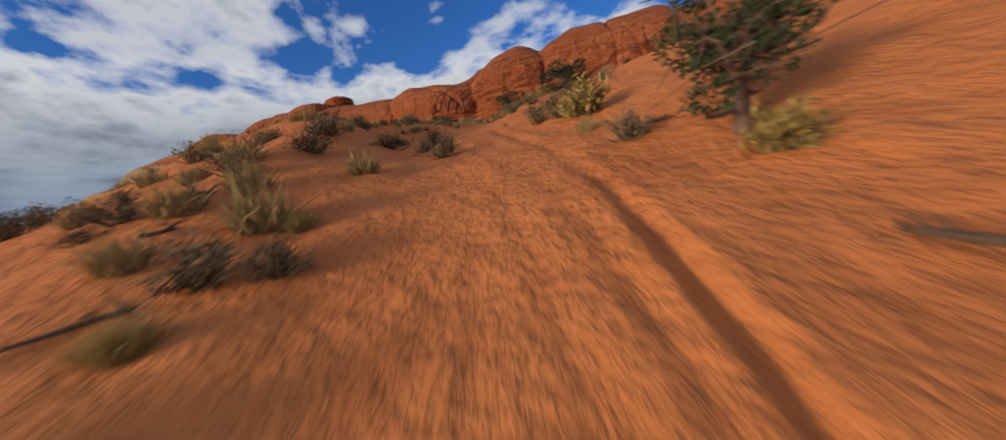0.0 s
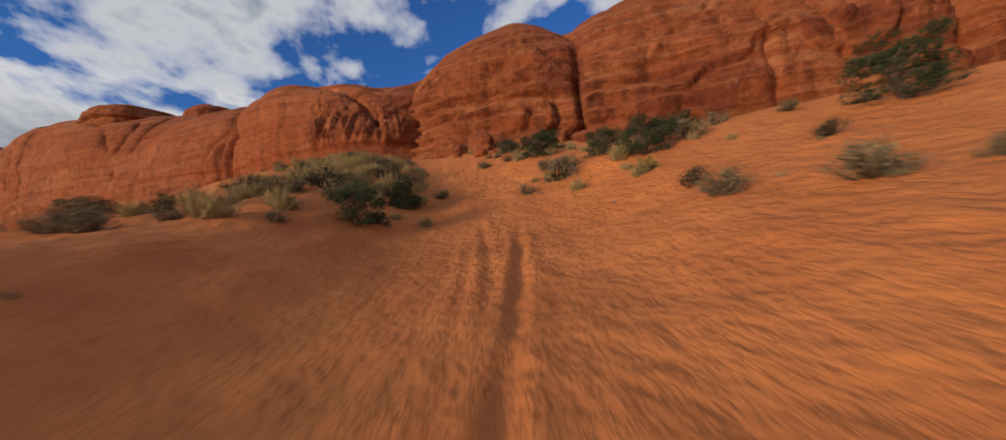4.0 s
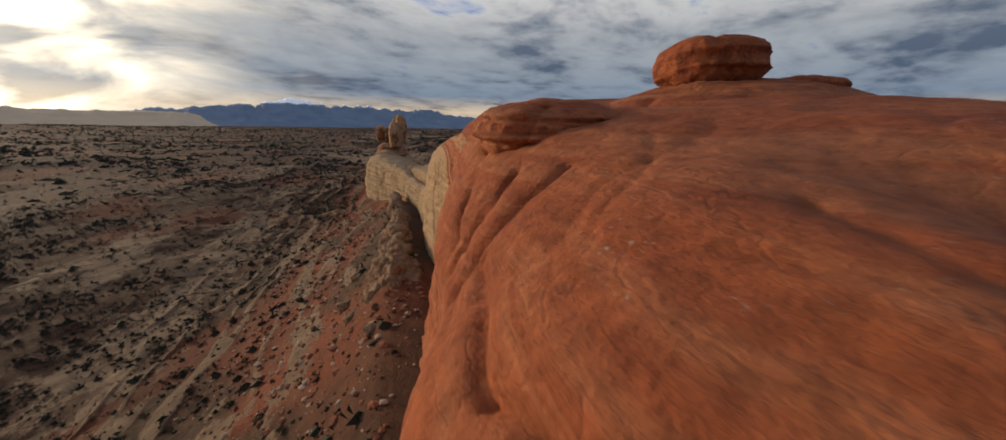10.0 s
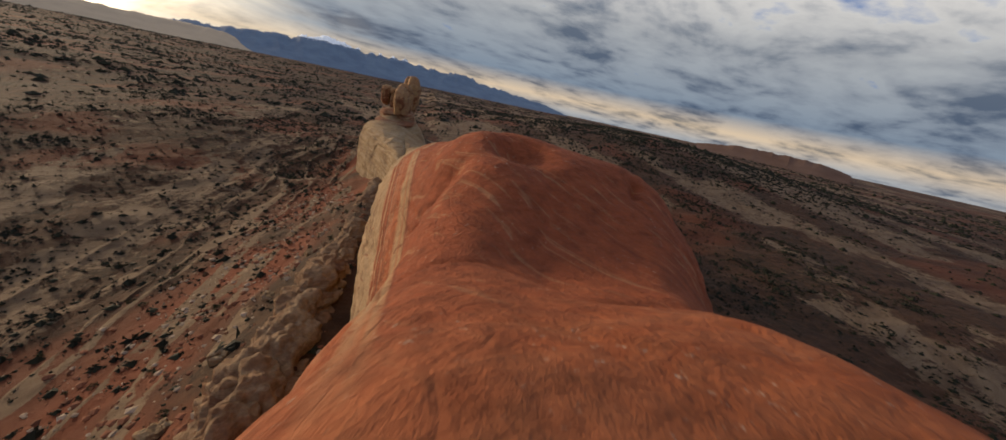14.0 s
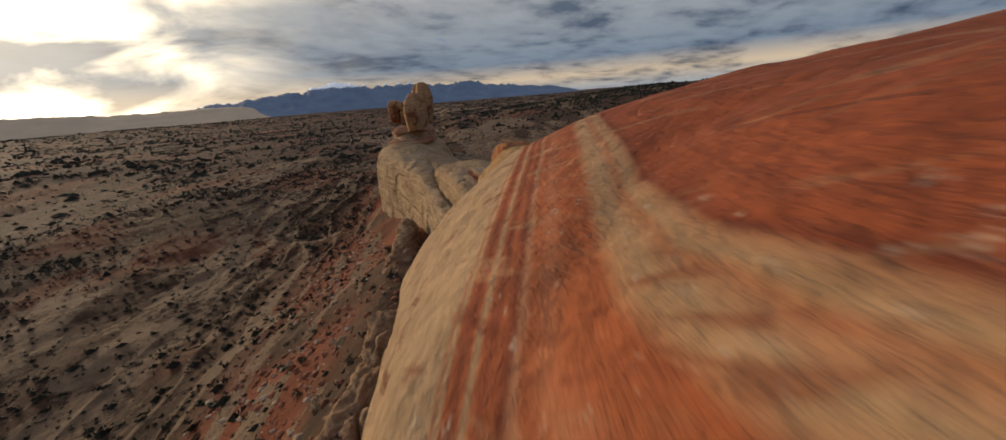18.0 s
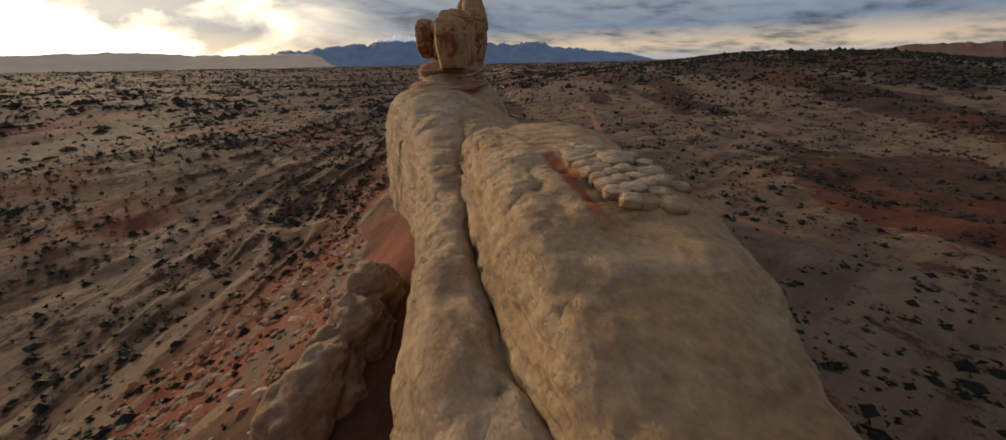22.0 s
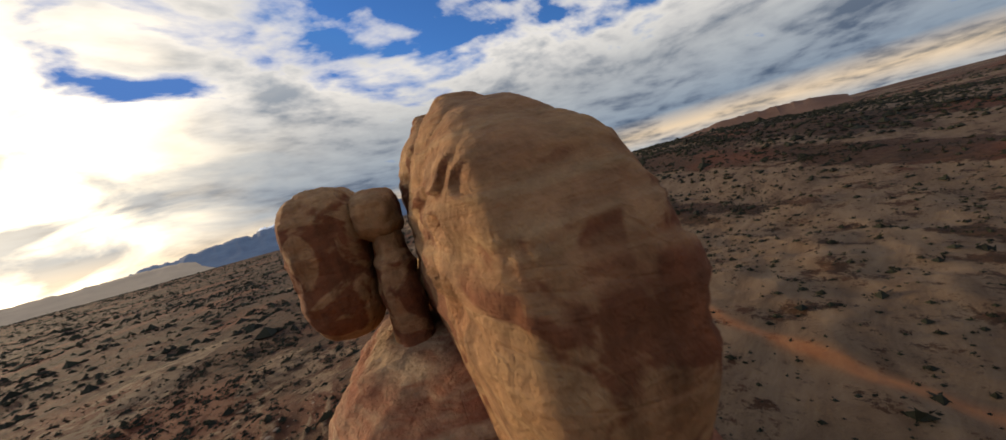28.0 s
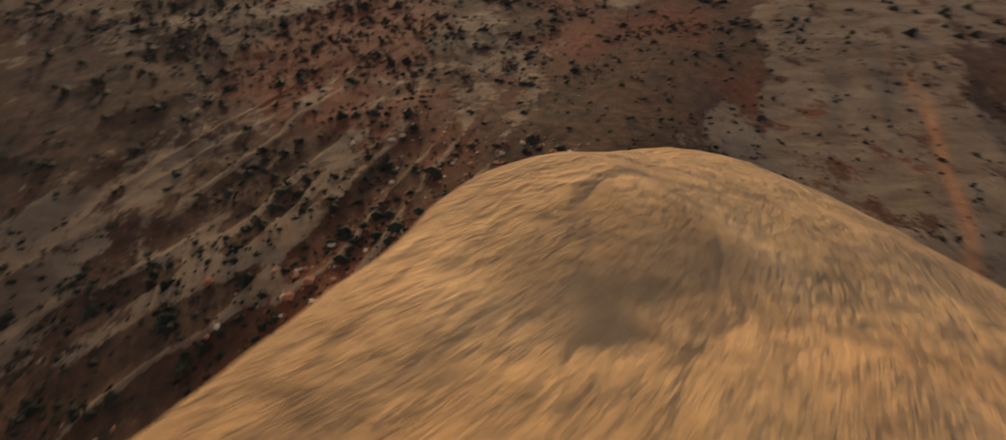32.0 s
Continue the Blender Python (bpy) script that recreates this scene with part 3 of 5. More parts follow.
def ground_height(s, n, ruts=True):
    s, n = np.asarray(s, float), np.asarray(n, float)
    p = np.stack([s, n, 0 * s], -1)
    # foot of the ridge on the sunny side, and the fall from there to the flats
    foot = eased(s, [-400, -60, -10, 20, 60, 120, 240, 300, 370, 450, 600, 1500], [-20, -16, -18, -23, -29, -33, -38, -44, -47, -44, -54, -60])
    flat = eased(s, [-600, 0, 120, 250, 360, 480, 900, 2500], [-125, -118, -102, -86, -74, -60, -62, -70])
    d = np.maximum(-n - 4, 0)
    left = foot + (flat - foot) * (1 - np.exp(-d / 58.0))
    left = left - step(d, 160, 500) * 30 * (1 - step(s, 350, 900))
    # the sandy shelf with the trail: a hollow between a dune on one side and the rising rock apron on the other
    m = n + 4.0
    shelf = eased(m, [-300, -150, -112, -102, -95, -88, -81, -73, -65, -35, -27, -20, -14, -6, 10], [-67.5, -45.5, -36.5, -34.4, -32.2, -30.5, -29.1, -27.5, -26.2, -22.4, -19.9, -17.4, -15.7, -15.5, -13.7])
    mid = eased(m, TRAIL_N, TRAIL_S)
    off = s - mid
    shelf = shelf + eased(m, [-120, -97, -87, -76, -60, -32, -22, -12], [0.2, 0.8, 2.1, 1.4, 0.9, 1.3, 1.0, 0.0]) * step(off, 1.4, 6.5) * (1 - step(off, 9, 20)) + (0.8 * step(-off, 1.5, 6) + 0.05 * np.maximum(-off - 4, 0) + 1.0 * step(-off, 5, 14)) * (1 - step(m, -30, -17))
    shelf = shelf + 0.45 * fbm(p / 9.0, 3, 51) * step(np.abs(off), 1, 5) + 0.16 * fbm(p / 1.7, 3, 52) * (0.3 + 0.7 * step(np.abs(off), 1, 3)) + 0.05 * fbm(p / 0.5, 2, 53)
    edge = shelf_edge(m)
    k = step(s, edge, edge + eased(m, [-60, -22, -10, 0], [60, 40, 26, 24]))
    left = shelf * (1 - k) + left * k
    right = eased(s, [-600, -100, 60, 200, 400, 700, 2000], [-38, -42, -50, -56, -57, -48, -45])
    side = step(n, 2, 46)
    z = left * (1 - side) + right * side
    rough = step(np.abs(s) + np.abs(n), 30, 200) * np.where(n < 10, k, 1.0)
    z = z + rough * (3.2 * fbm(p / 70.0, 4, 3) + (1.5 + 0.8 * step(n, 30, 60)) * fbm(p / 16.0, 4, 9))
    # tilted slabs that run along the foot of the ridge
    q = np.stack([s / 75.0, n / 9.0 + 0.9 * fbm(p / 38.0, 3, 63), 0 * s], -1)
    rib = 1 - np.abs(fbm(q, 2, 61)) * 2.6
    zone = step(s, 60, 130) * (1 - step(s, 430, 560)) * step(-n, 6, 22) * (1 - step(-n, 90, 150))
    z = z + zone * 0.7 * (np.clip(rib, -0.3, 1) - 0.3)
    r = np.hypot(s - 150, n)
    z = z + step(r, 700, 4300) * (-26 - z) + step(r, 1200, 3500) * 10 * fbm(p / 800.0, 3, 21)
    # wooded hill on the shady side, red mesas beyond
    z = z + 44 * np.exp(-(((s - 980) / 420) ** 2 + ((n - 560) / 330) ** 2)) + 10 * np.exp(-(((s - 700) / 260) ** 2 + ((n - 330) / 200) ** 2))
    if ruts:
        for c, w, deep in ((-0.60, 0.11, 0.065), (0.46, 0.11, 0.07), (-0.30, 0.09, 0.045), (0.80, 0.09, 0.05), (-0.95, 0.08, 0.03), (0.10, 0.08, 0.03), (1.15, 0.09, 0.03)):
            c = c * (1 - 0.4 * step(m, -60, -38))
            wind = 0.35 * np.sin(m * 0.21 + c * 3) + 0.25 * np.sin(m * 0.09 + c)
            e = np.abs(off - c - wind)
            fade = step(m, -135, -112) * (1 - step(m, -20, -12)) * (1 - 0.5 * step(m, -60, -38)) * (0.7 + 0.5 * noise3(p / 5.0, 77))
            z = z + fade * deep * (0.55 * np.exp(-(((e - 2.2 * w) / (0.9 * w)) ** 2)) - np.exp(-((e / w) ** 4)))
    return z


def slickness(s, n):
    p = np.stack([s, n, 0 * s], -1)
    q = np.stack([s / 75.0, n / 9.0 + 0.9 * fbm(p / 38.0, 3, 63), 0 * s], -1)
    rib = 1 - np.abs(fbm(q, 2, 61)) * 2.6
    zone = step(s, 60, 130) * (1 - step(s, 430, 560)) * step(-n, 6, 22) * (1 - step(-n, 90, 150))
    broad = step(fbm(p / np.array([150.0, 60.0, 1.0]), 4, 33), -0.02, 0.16) * step(np.abs(s) + np.abs(n), 90, 160)
    sheet = np.exp(-(((n + 108) / 26) ** 2)) * step(s, 90, 190) * (1 - step(s, 400, 520))
    broad = broad * (1 - 0.75 * step(-n, 150, 230))
    return np.clip(np.maximum(np.maximum(broad * (1 - zone), zone * step(rib, 0.45, 0.8)), sheet), 0, 1)


def redness(s, n):
    p = np.stack([s, n, 0 * s], -1)
    return np.clip(step(s, 40, 110) * (1 - step(s, 400, 470)) * np.exp(-(((n + 26) / 22) ** 2)) * step(fbm(p / 30.0, 3, 71), -0.35, 0.15) + 0.5 * step(fbm(p / 60.0, 5, 72), 0.05, 0.4), 0, 1)


TRACK_S, TRACK_N = [300, 330, 360, 397, 422, 456, 500, 560, 640], [110, 90, 77, 74, 73, 77, 82, 86, 70]


def trackness(s, n):
    """The red vehicle track across the plateau and the pale road over the flats."""
    p = np.stack([s, n, 0 * s], -1)
    red = np.exp(-(((n - eased(s, TRACK_S, TRACK_N) + 1.2 * fbm(p / 14.0, 2, 88)) / 1.9) ** 2)) * step(s, 300, 320) * (1 - step(s, 560, 640))
    return red


def sandiness(s, n):
    edge = shelf_edge(n + 4.0)
    return np.maximum((1 - step(s, edge + 8, edge + 30)) * (1 - step(n, 0, 30)), 0.4 * trackness(s, n))


def build_ground():
    out = lambda a, b, k, power: a + (b - a) * np.linspace(0, 1, k)[1:] ** power
    ss = np.concatenate([out(-75, -4500, 45, 2.5)[::-1], np.linspace(-75, -38, 60), np.linspace(-38, -12, 560)[1:], np.linspace(-12, 40, 90)[1:], np.linspace(40, 480, 240)[1:], out(480, 4800, 60, 2.2)])
    nn = np.concatenate([out(-160, -4700, 75, 2.3)[::-1], np.linspace(-160, -112, 45), np.linspace(-112, -10, 290)[1:], np.linspace(-10, 160, 100)[1:], out(160, 4700, 70, 2.2)])
    S, Nn = np.meshgrid(ss, nn, indexing="ij")
    me = mesh_from("ground", world(S, Nn, ground_height(S, Nn)).reshape(-1, 3), grid_faces(len(ss), len(nn)), mat_ground)
    for name, f in (("sandy", sandiness), ("slick", slickness), ("talus", redness)):
        a = me.attributes.new(name, "FLOAT", "POINT")
        a.data.foreach_set("value", f(S, Nn).ravel().astype(np.float32))
    return tagged(new("ground", me), "red sand trail with tyre ruts, scrubby flats and pale slickrock", "ground", kind="structure")


ground = build_ground()


# ---- the big rocks ----
def rock(name, shape, mat, label="", category="rock", parent=None):
    ob = new(name, mesh_from(name, *shape, mat))
    if parent is not None:
        ob.parent = parent
        if label:
            ob["label"] = label
        return ob
    return tagged(ob, label, category)


red_ridge = tagged(new("sandstone_ridge"), "red sandstone fin with rounded slickrock top and sheer side", "cliff")
for part_name, cut, ds, nv in (("nose", (-16, 16), 0.19, 440), ("crest", (16, 62), 0.34, 340), ("saddle", (62, 112), 0.2, 330), ("striped_shoulder", (112, 160), 0.4, 290)):
    rock(part_name, ridge([-16, -8, -4, -1, 3, 8, 14, 20, 26, 34, 42, 47, 51, 56, 66, 76, 86, 94, 100, 107, 115, 124, 136, 150, 160],
    [0, -1.6, -3.6, -5.6, -6.0, -5.4, -4.8, -3.6, -3.8, -3.2, -0.6, 0.8, 1.6, 2.3, 4.2, 7.5, 10.8, 12.6, 14.0, 14.6, 13.4, 11.4, 8.8, 8.0, 9],
    [30, 30, 32, 34, 36, 42, 52, 58, 66, 72, 74, 74, 74, 72, 64, 47, 36, 38, 42, 44, 44, 46, 49, 52, 50],
    [-7, -4.6, -1.9, -1.1, -0.1, 1.5, 2.2, 2.0, 2.9, 4.0, 5.3, 6.1, 6.4, 6.8, 7.9, 8.6, 8.0, 6.8, 7.0, 7.8, 7.4, 4.8, 3.2, 1.2, -1],
    [-24, -24, -24, -25, -26, -28, -29, -30, -31, -33, -35, -36, -37, -38, -40, -42, -44, -44, -44, -45, -46, -47, -48, -50, -50], [-52] * 25,
    ds, nv, m=([3.6, 4.0, 5.0, 5.0, 6.0, 6.0, 7.0, 7.0, 5.0, 4.4, 4.6, 4.8, 5.2, 6.0, 6.0, 6.0, 6.0, 6.0, 6.0, 6.0, 6.0, 5.5, 5.0, 5.0, 4.0], 2.2),
    rise=[12, 11, 8.5, 5.5, 3.2, 2.6, 2.4, 2.4, 2.6, 3, 3, 3, 3, 2.4, 1.6, 0.9, 0, 0, 0, 0.5, 0.6, 0.5, 1.2, 2.6, 1.8], seed=2, lobes=0.55, lobe_size=17, lumps=0.22, strata=0.3, bed=1.1, cracks=0.4, flakes=0.3,
    humps=((16.5, 1.5, 3.4, 5.0, 0.8), (22.6, 4.5, 1.8, 7.0, -1.0), (29, 1, 5, 7, 0.5), (27, 18, 8, 4.5, -2.0), (18, 12, 7, 3.5, 0.8), (95.8, 22.5, 4.4, 8.0, -1.4), (110, 21.5, 6.0, 6.0, 1.5), (107, 22.4, 2.0, 1.9, -1.6), (105.5, 17.8, 1.6, 1.4, -0.8), (134, 30, 9, 8, 0.9)),
    creases=((9.5, -0.4, 2.6, -3.1, 0.26, 1.8), (2.6, -3.1, -1.0, -4.4, 0.26, 1.5), (-1.0, -4.4, -2.4, -6.4, 0.28, 1.4), (2.6, -3.1, 1.0, -0.6, 0.4, 0.9), (22, 15, 5, 4, 0.3, 0.8), (5, 4, 0.5, 1.2, 0.3, 0.8), (22.4, -4, 21.6, 4, 0.3, 0.9), (21.6, 4, 23, 9, 0.3, 0.5), (14, 6, 23, 9.5, 0.5, 0.8), (9.5, 1.3, 15.3, 3.3, 0.2, 1.0), (15.3, 3.3, 20, 5.8, 0.22, 0.8), (23, 9.5, 33, 13, 0.4, 0.7), (20.5, -4, 21.5, -1.5, 0.5, 1.8), (43, 4, 33, 2.2, 0.3, 0.7), (33, 2.2, 28.5, 3.2, 0.3, 0.7), (28.5, 3.2, 26, 7, 0.3, 0.5), (46, -3, 49, 8, 0.4, 1.3), (50, 4, 58, 8, 0.3, 0.7), (44, 3, 45, 10, 0.5, 0.8), (71.7, 10.6, 72.2, 13.7, 0.24, 0.6), (72.2, 14.6, 70.6, 18.4, 0.24, 0.6), (70.2, 19.2, 64, 31, 0.26, 0.6), (76, 6, 78, 15, 0.3, 0.8), (103, 15, 106.5, 18.5, 0.3, 1.0), (97, 26, 104, 30, 0.4, 0.7)), flutes=(-8.5, 9, -10.5, -3.0, 0.9), cut=cut), mat_red, parent=red_ridge)
rock("sandstone_wall", ridge([-112, -96, -80, -66, -56, -45, -35, -29, -25, -18, -12, -9, -7, -5, -3, 0, 10], [-18, -16, -13, -10, -8.5, -7.8, -7.2, -6.8, -6.6, -6.2, -5.8, -5.2, -4.4, -3.4, -2.2, -0.8, 4], [70, 70, 68, 60, 58, 58, 56, 54, 52, 50, 48, 46, 44, 42, 40, 36, 30],
    [16, 15, 12, 9, 11, 10.5, 10.6, 8.6, 6.8, 9.0, 7.6, 6.2, 5.0, 3.8, 2.2, -0.6, -9], [-24] * 17, [-50] * 17, 0.33, 340, m=(3.4, 2.2), seed=5, lobes=0.7, lobe_size=16, lumps=0.25, strata=0.8, bed=0.9, cracks=0.6, flakes=1.4, flake_size=11,
    creases=((-25.2, -12, -24.4, 30, 0.5, 2.2), (-60, -14, -61, 40, 1.2, 3.0), (-44, -10, -42, 20, 0.5, 1.2))), mat_wall, "tall red sandstone wall with curved cracks and flaked sheets", "cliff")
rock("sandstone_cliff", boulder((-104, -18, -23.5), (44, 36, 34), -40, 150, 240, m=2.8, seed=8, lobes=2.0, lobe_size=20, lumps=0.6, strata=0.7, cracks=0.9), mat_wall, "red sandstone cliff above the sandy trail", "cliff")
rock("rock_apron", ridge([-80, -60, -40, -26, -16, -11, -7, -3, 0], [-18, -17, -15.5, -13.6, -11.8, -10.0, -8.2, -7, -6], [2] * 9, [-12.4, -12.6, -12.8, -12.9, -13.0, -13, -12.9, -13, -14], [-18.5] * 9, [-16] * 9,
    0.25, 130, m=(1.9, 2.0), seed=9, lobes=0.5, lobe_size=7, lumps=0.25, strata=0.35, bed=0.6, flakes=0.4, flake_size=6), mat_apron, "low pale and red slickrock apron at the cliff foot", "rock")
rock("rock_knoll", boulder((61, 36, -1), (24, 20, 12.2), 12, 90, 160, m=2.0, seed=14, lobes=0.8, lobe_size=11, lumps=0.3, strata=0.3), mat_wall, "rounded red slickrock knoll on the ridge", "rock")
rock("rock_knoll", boulder((60, 15.5, 5.2), (10, 7.0, 3.2), 24, 90, 160, m=2.6, seed=16, lobes=0.4, lobe_size=8, lumps=0.25, strata=0.45, bed=0.7, flakes=0.3, flake_size=4, creases=((51, 9, 52.5, 11.5, 0.5, 0.9),)), mat_wall, "layered red knoll with a small hollow", "rock")
rock("cap_rock", boulder((60, 33, 12.4), (5.4, 4.8, 2.6), 10, 60, 90, m=3, seed=12, lobes=0.5, lobe_size=5, lumps=0.3, strata=0.35, bed=0.8), mat_wall, "flat-topped red cap rock perched on the ridge", "rock")
rock("cap_rock", boulder((57, 43, 10.2), (4.0, 3.4, 1.4), 0, 40, 60, m=2.6, seed=13, lobes=0.3, lobe_size=4, lumps=0.2, strata=0.3, bed=0.8), mat_wall, "smaller flat red cap rock beside the large one", "rock")
domes = tagged(new("sandstone_domes"), "yellow and orange sandstone domes on the ridge crest", "rock")
rock("crest", ridge([146, 152, 158, 167, 176, 186, 194, 200], [14, 11.5, 11, 12, 13.5, 14.8, 17, 20], [46, 50, 48, 45, 43, 41, 39, 36], [-7.5, -4.6, -4.0, -4.3, -4.4, -4.3, -4.7, -9], [-50] * 8, [-58] * 8,
    0.4, 240, m=(4.5, 2.8), rise=[0.5, 2.0, 3.4, 3.2, 1.6, 0.6, 0, 0], seed=21, lobes=1.0, lobe_size=12, lumps=0.4, strata=0.25, cracks=0.4, flakes=0.3, flake_size=9), mat_yellow, parent=domes)
rock("end_block", ridge([184, 196, 205, 209, 214, 220], [25, 22.4, 21.2, 21.6, 22.8, 25], [36, 35, 34, 33, 32, 30], [-9, -5.9, -5.5, -5.7, -6.8, -11], [-50] * 6, [-58] * 6,
    0.3, 260, m=(6.0, 2.4), seed=23, lobes=0.9, lobe_size=10, lumps=0.45, strata=0.4, bed=1.2, cracks=0.6, flakes=0.6, flake_size=9, creases=((206, 20, 208, 36, 0.35, 1.4), (201, 20, 203, 36, 0.35, 1.2))), mat_orange, "orange block streaked with rust and yellow", parent=domes)
rock("pale_ridge", ridge([176, 196, 212, 226, 240, 256, 272, 288, 304, 320, 345, 360], [10, 10, 10, 9.4, 7.4, 4.8, 1.6, -2.6, -8, -15, -24, -26], [38, 34, 30, 24, 18, 15, 14, 13, 13, 14, 15, 16], [-10, -17, -23, -26, -26, -25.6, -24.6, -23.4, -22.2, -20.8, -18.4, -18], [-52] * 12, [-60] * 12,
    0.46, 220, m=(4.0, 2.6), seed=31, lobes=0.75, lobe_size=17, lumps=0.6, strata=0.45, bed=1.0, cracks=0.8, flakes=0.5, flake_size=8, creases=((222, 2, 236, 20, 0.3, 0.8), (262, -6, 268, 12, 0.3, 0.7), (292, -12, 300, 8, 0.3, 0.7))), mat_pale, "long pale sandstone rib leading to the tower", "cliff")
broad_rib = rock("pale_ridge", ridge([210, 221, 232, 242, 254, 266, 274, 281, 287], [23, 19.4, 16.6, 14.4, 12.2, 9.8, 8.6, 7.8, 7.8], [33, 34, 36, 39, 40, 40, 40, 40, 36], [-33, -27, -23.2, -21.0, -20.3, -20.7, -20.8, -21.0, -21.6], [-54] * 9, [-60] * 9,
    0.3, 280, m=(8.0, 2.8), rise=[0, 0, 0, 0, 0.2, 0.6, 0.8, 0.8, 0.4], close=3.5, seed=35, lobes=0.6, lobe_size=12, lumps=0.5, strata=0.4, bed=0.8, cracks=0.4, flakes=0.4, flake_size=8, creases=((238, 26.0, 246, 23.0, 0.35, 1.8), (246, 23.0, 254, 21.4, 0.4, 2.0), (254, 21.4, 276, 19.2, 0.4, 0.8), (242, 12, 250, 19, 0.25, 0.5), (262, 12.2, 270, 12.5, 0.3, 0.5), (270, 12.5, 278, 10.8, 0.3, 0.5), (268, 16, 282, 14, 0.3, 0.4))), mat_seam, "broad pale sandstone rib with a red seam", "cliff")

rock("pale_ridge", ridge([286, 290, 296, 305, 315, 328, 342, 354], [7.4, 6.4, 5.2, 3.6, 2.0, -1.0, -4.0, -5.0], [24, 28, 31, 32, 31, 28, 24, 20], [-25.2, -22.7, -21.8, -21.7, -21.4, -20.6, -19.2, -18.6], [-44] * 8, [-58] * 8,
    0.3, 240, m=(5.0, 2.2), rise=[-3.4, -3.4, -3.4, -3.4, -3.6, -4, -4, -4], close=4.0, seed=37, lobes=0.8, lobe_size=11, lumps=0.5, strata=0.5, bed=0.9, cracks=0.5, flakes=0.5, flake_size=8, creases=((286, 6.6, 312, 2.2, 0.3, 2.6), (312, 2.2, 345, -4, 0.3, 2.2))), mat_upper, "pale rib with rusty stains rising to the tower", "cliff")

tower = tagged(new("rock_tower"), "tan sandstone tower with rounded heads on a pale pedestal", "rock tower")
for part_name, mat, c, half, turn, kw in (
    ("pedestal", mat_pale, (374, -3, -48), (46, 24, 37), 6, dict(nu=180, nv=280, m=1.8, flakes=0.6, flake_size=9, lobes=2.0, lobe_size=14, lumps=0.6, strata=0.6, cracks=0.6, creases=((320, 3, 352, -4, 0.5, 1.6),))),
    ("neck", mat_neck, (376, -3.6, -15), (20, 11.5, 5.4), 6, dict(nu=80, nv=180, m=2.6, lobes=0.6, lobe_size=6, lumps=0.4, strata=0.9, bed=0.9)),
    ("ledge", mat_neck, (371, -3.4, -19.0), (24, 13.0, 3.0), 6, dict(nu=60, nv=180, m=2.6, lobes=0.8, lobe_size=5, lumps=0.4, strata=0.8, bed=0.9)),
    ("capstone", mat_head, (395.4, 0.9, 12.1), (2.5, 1.8, 1.0), 12, dict(nu=50, nv=70, m=2.8, lobes=0.15, lobe_size=2, lumps=0.12, strata=0.1)),
    ("block", mat_head, (376.4, -12.7, -2.4), (6.6, 3.5, 6.8), 4, dict(nu=110, nv=150, m=3.0, lobes=0.4, lobe_size=6, lumps=0.3, strata=0.2, flakes=0.3, flake_size=5)),
    ("slab_head", mat_head, (374.0, -8.3, 0.7), (4.2, 2.1, 2.4), 4, dict(nu=60, nv=80, m=2.7, lobes=0.3, lobe_size=4, lumps=0.2, strata=0.15)),
):
    seed = int(abs(c[0] * 7 + c[1] * 3)) % 97
    rock(part_name, boulder(c, half, turn, seed=seed, **kw), mat, parent=tower)
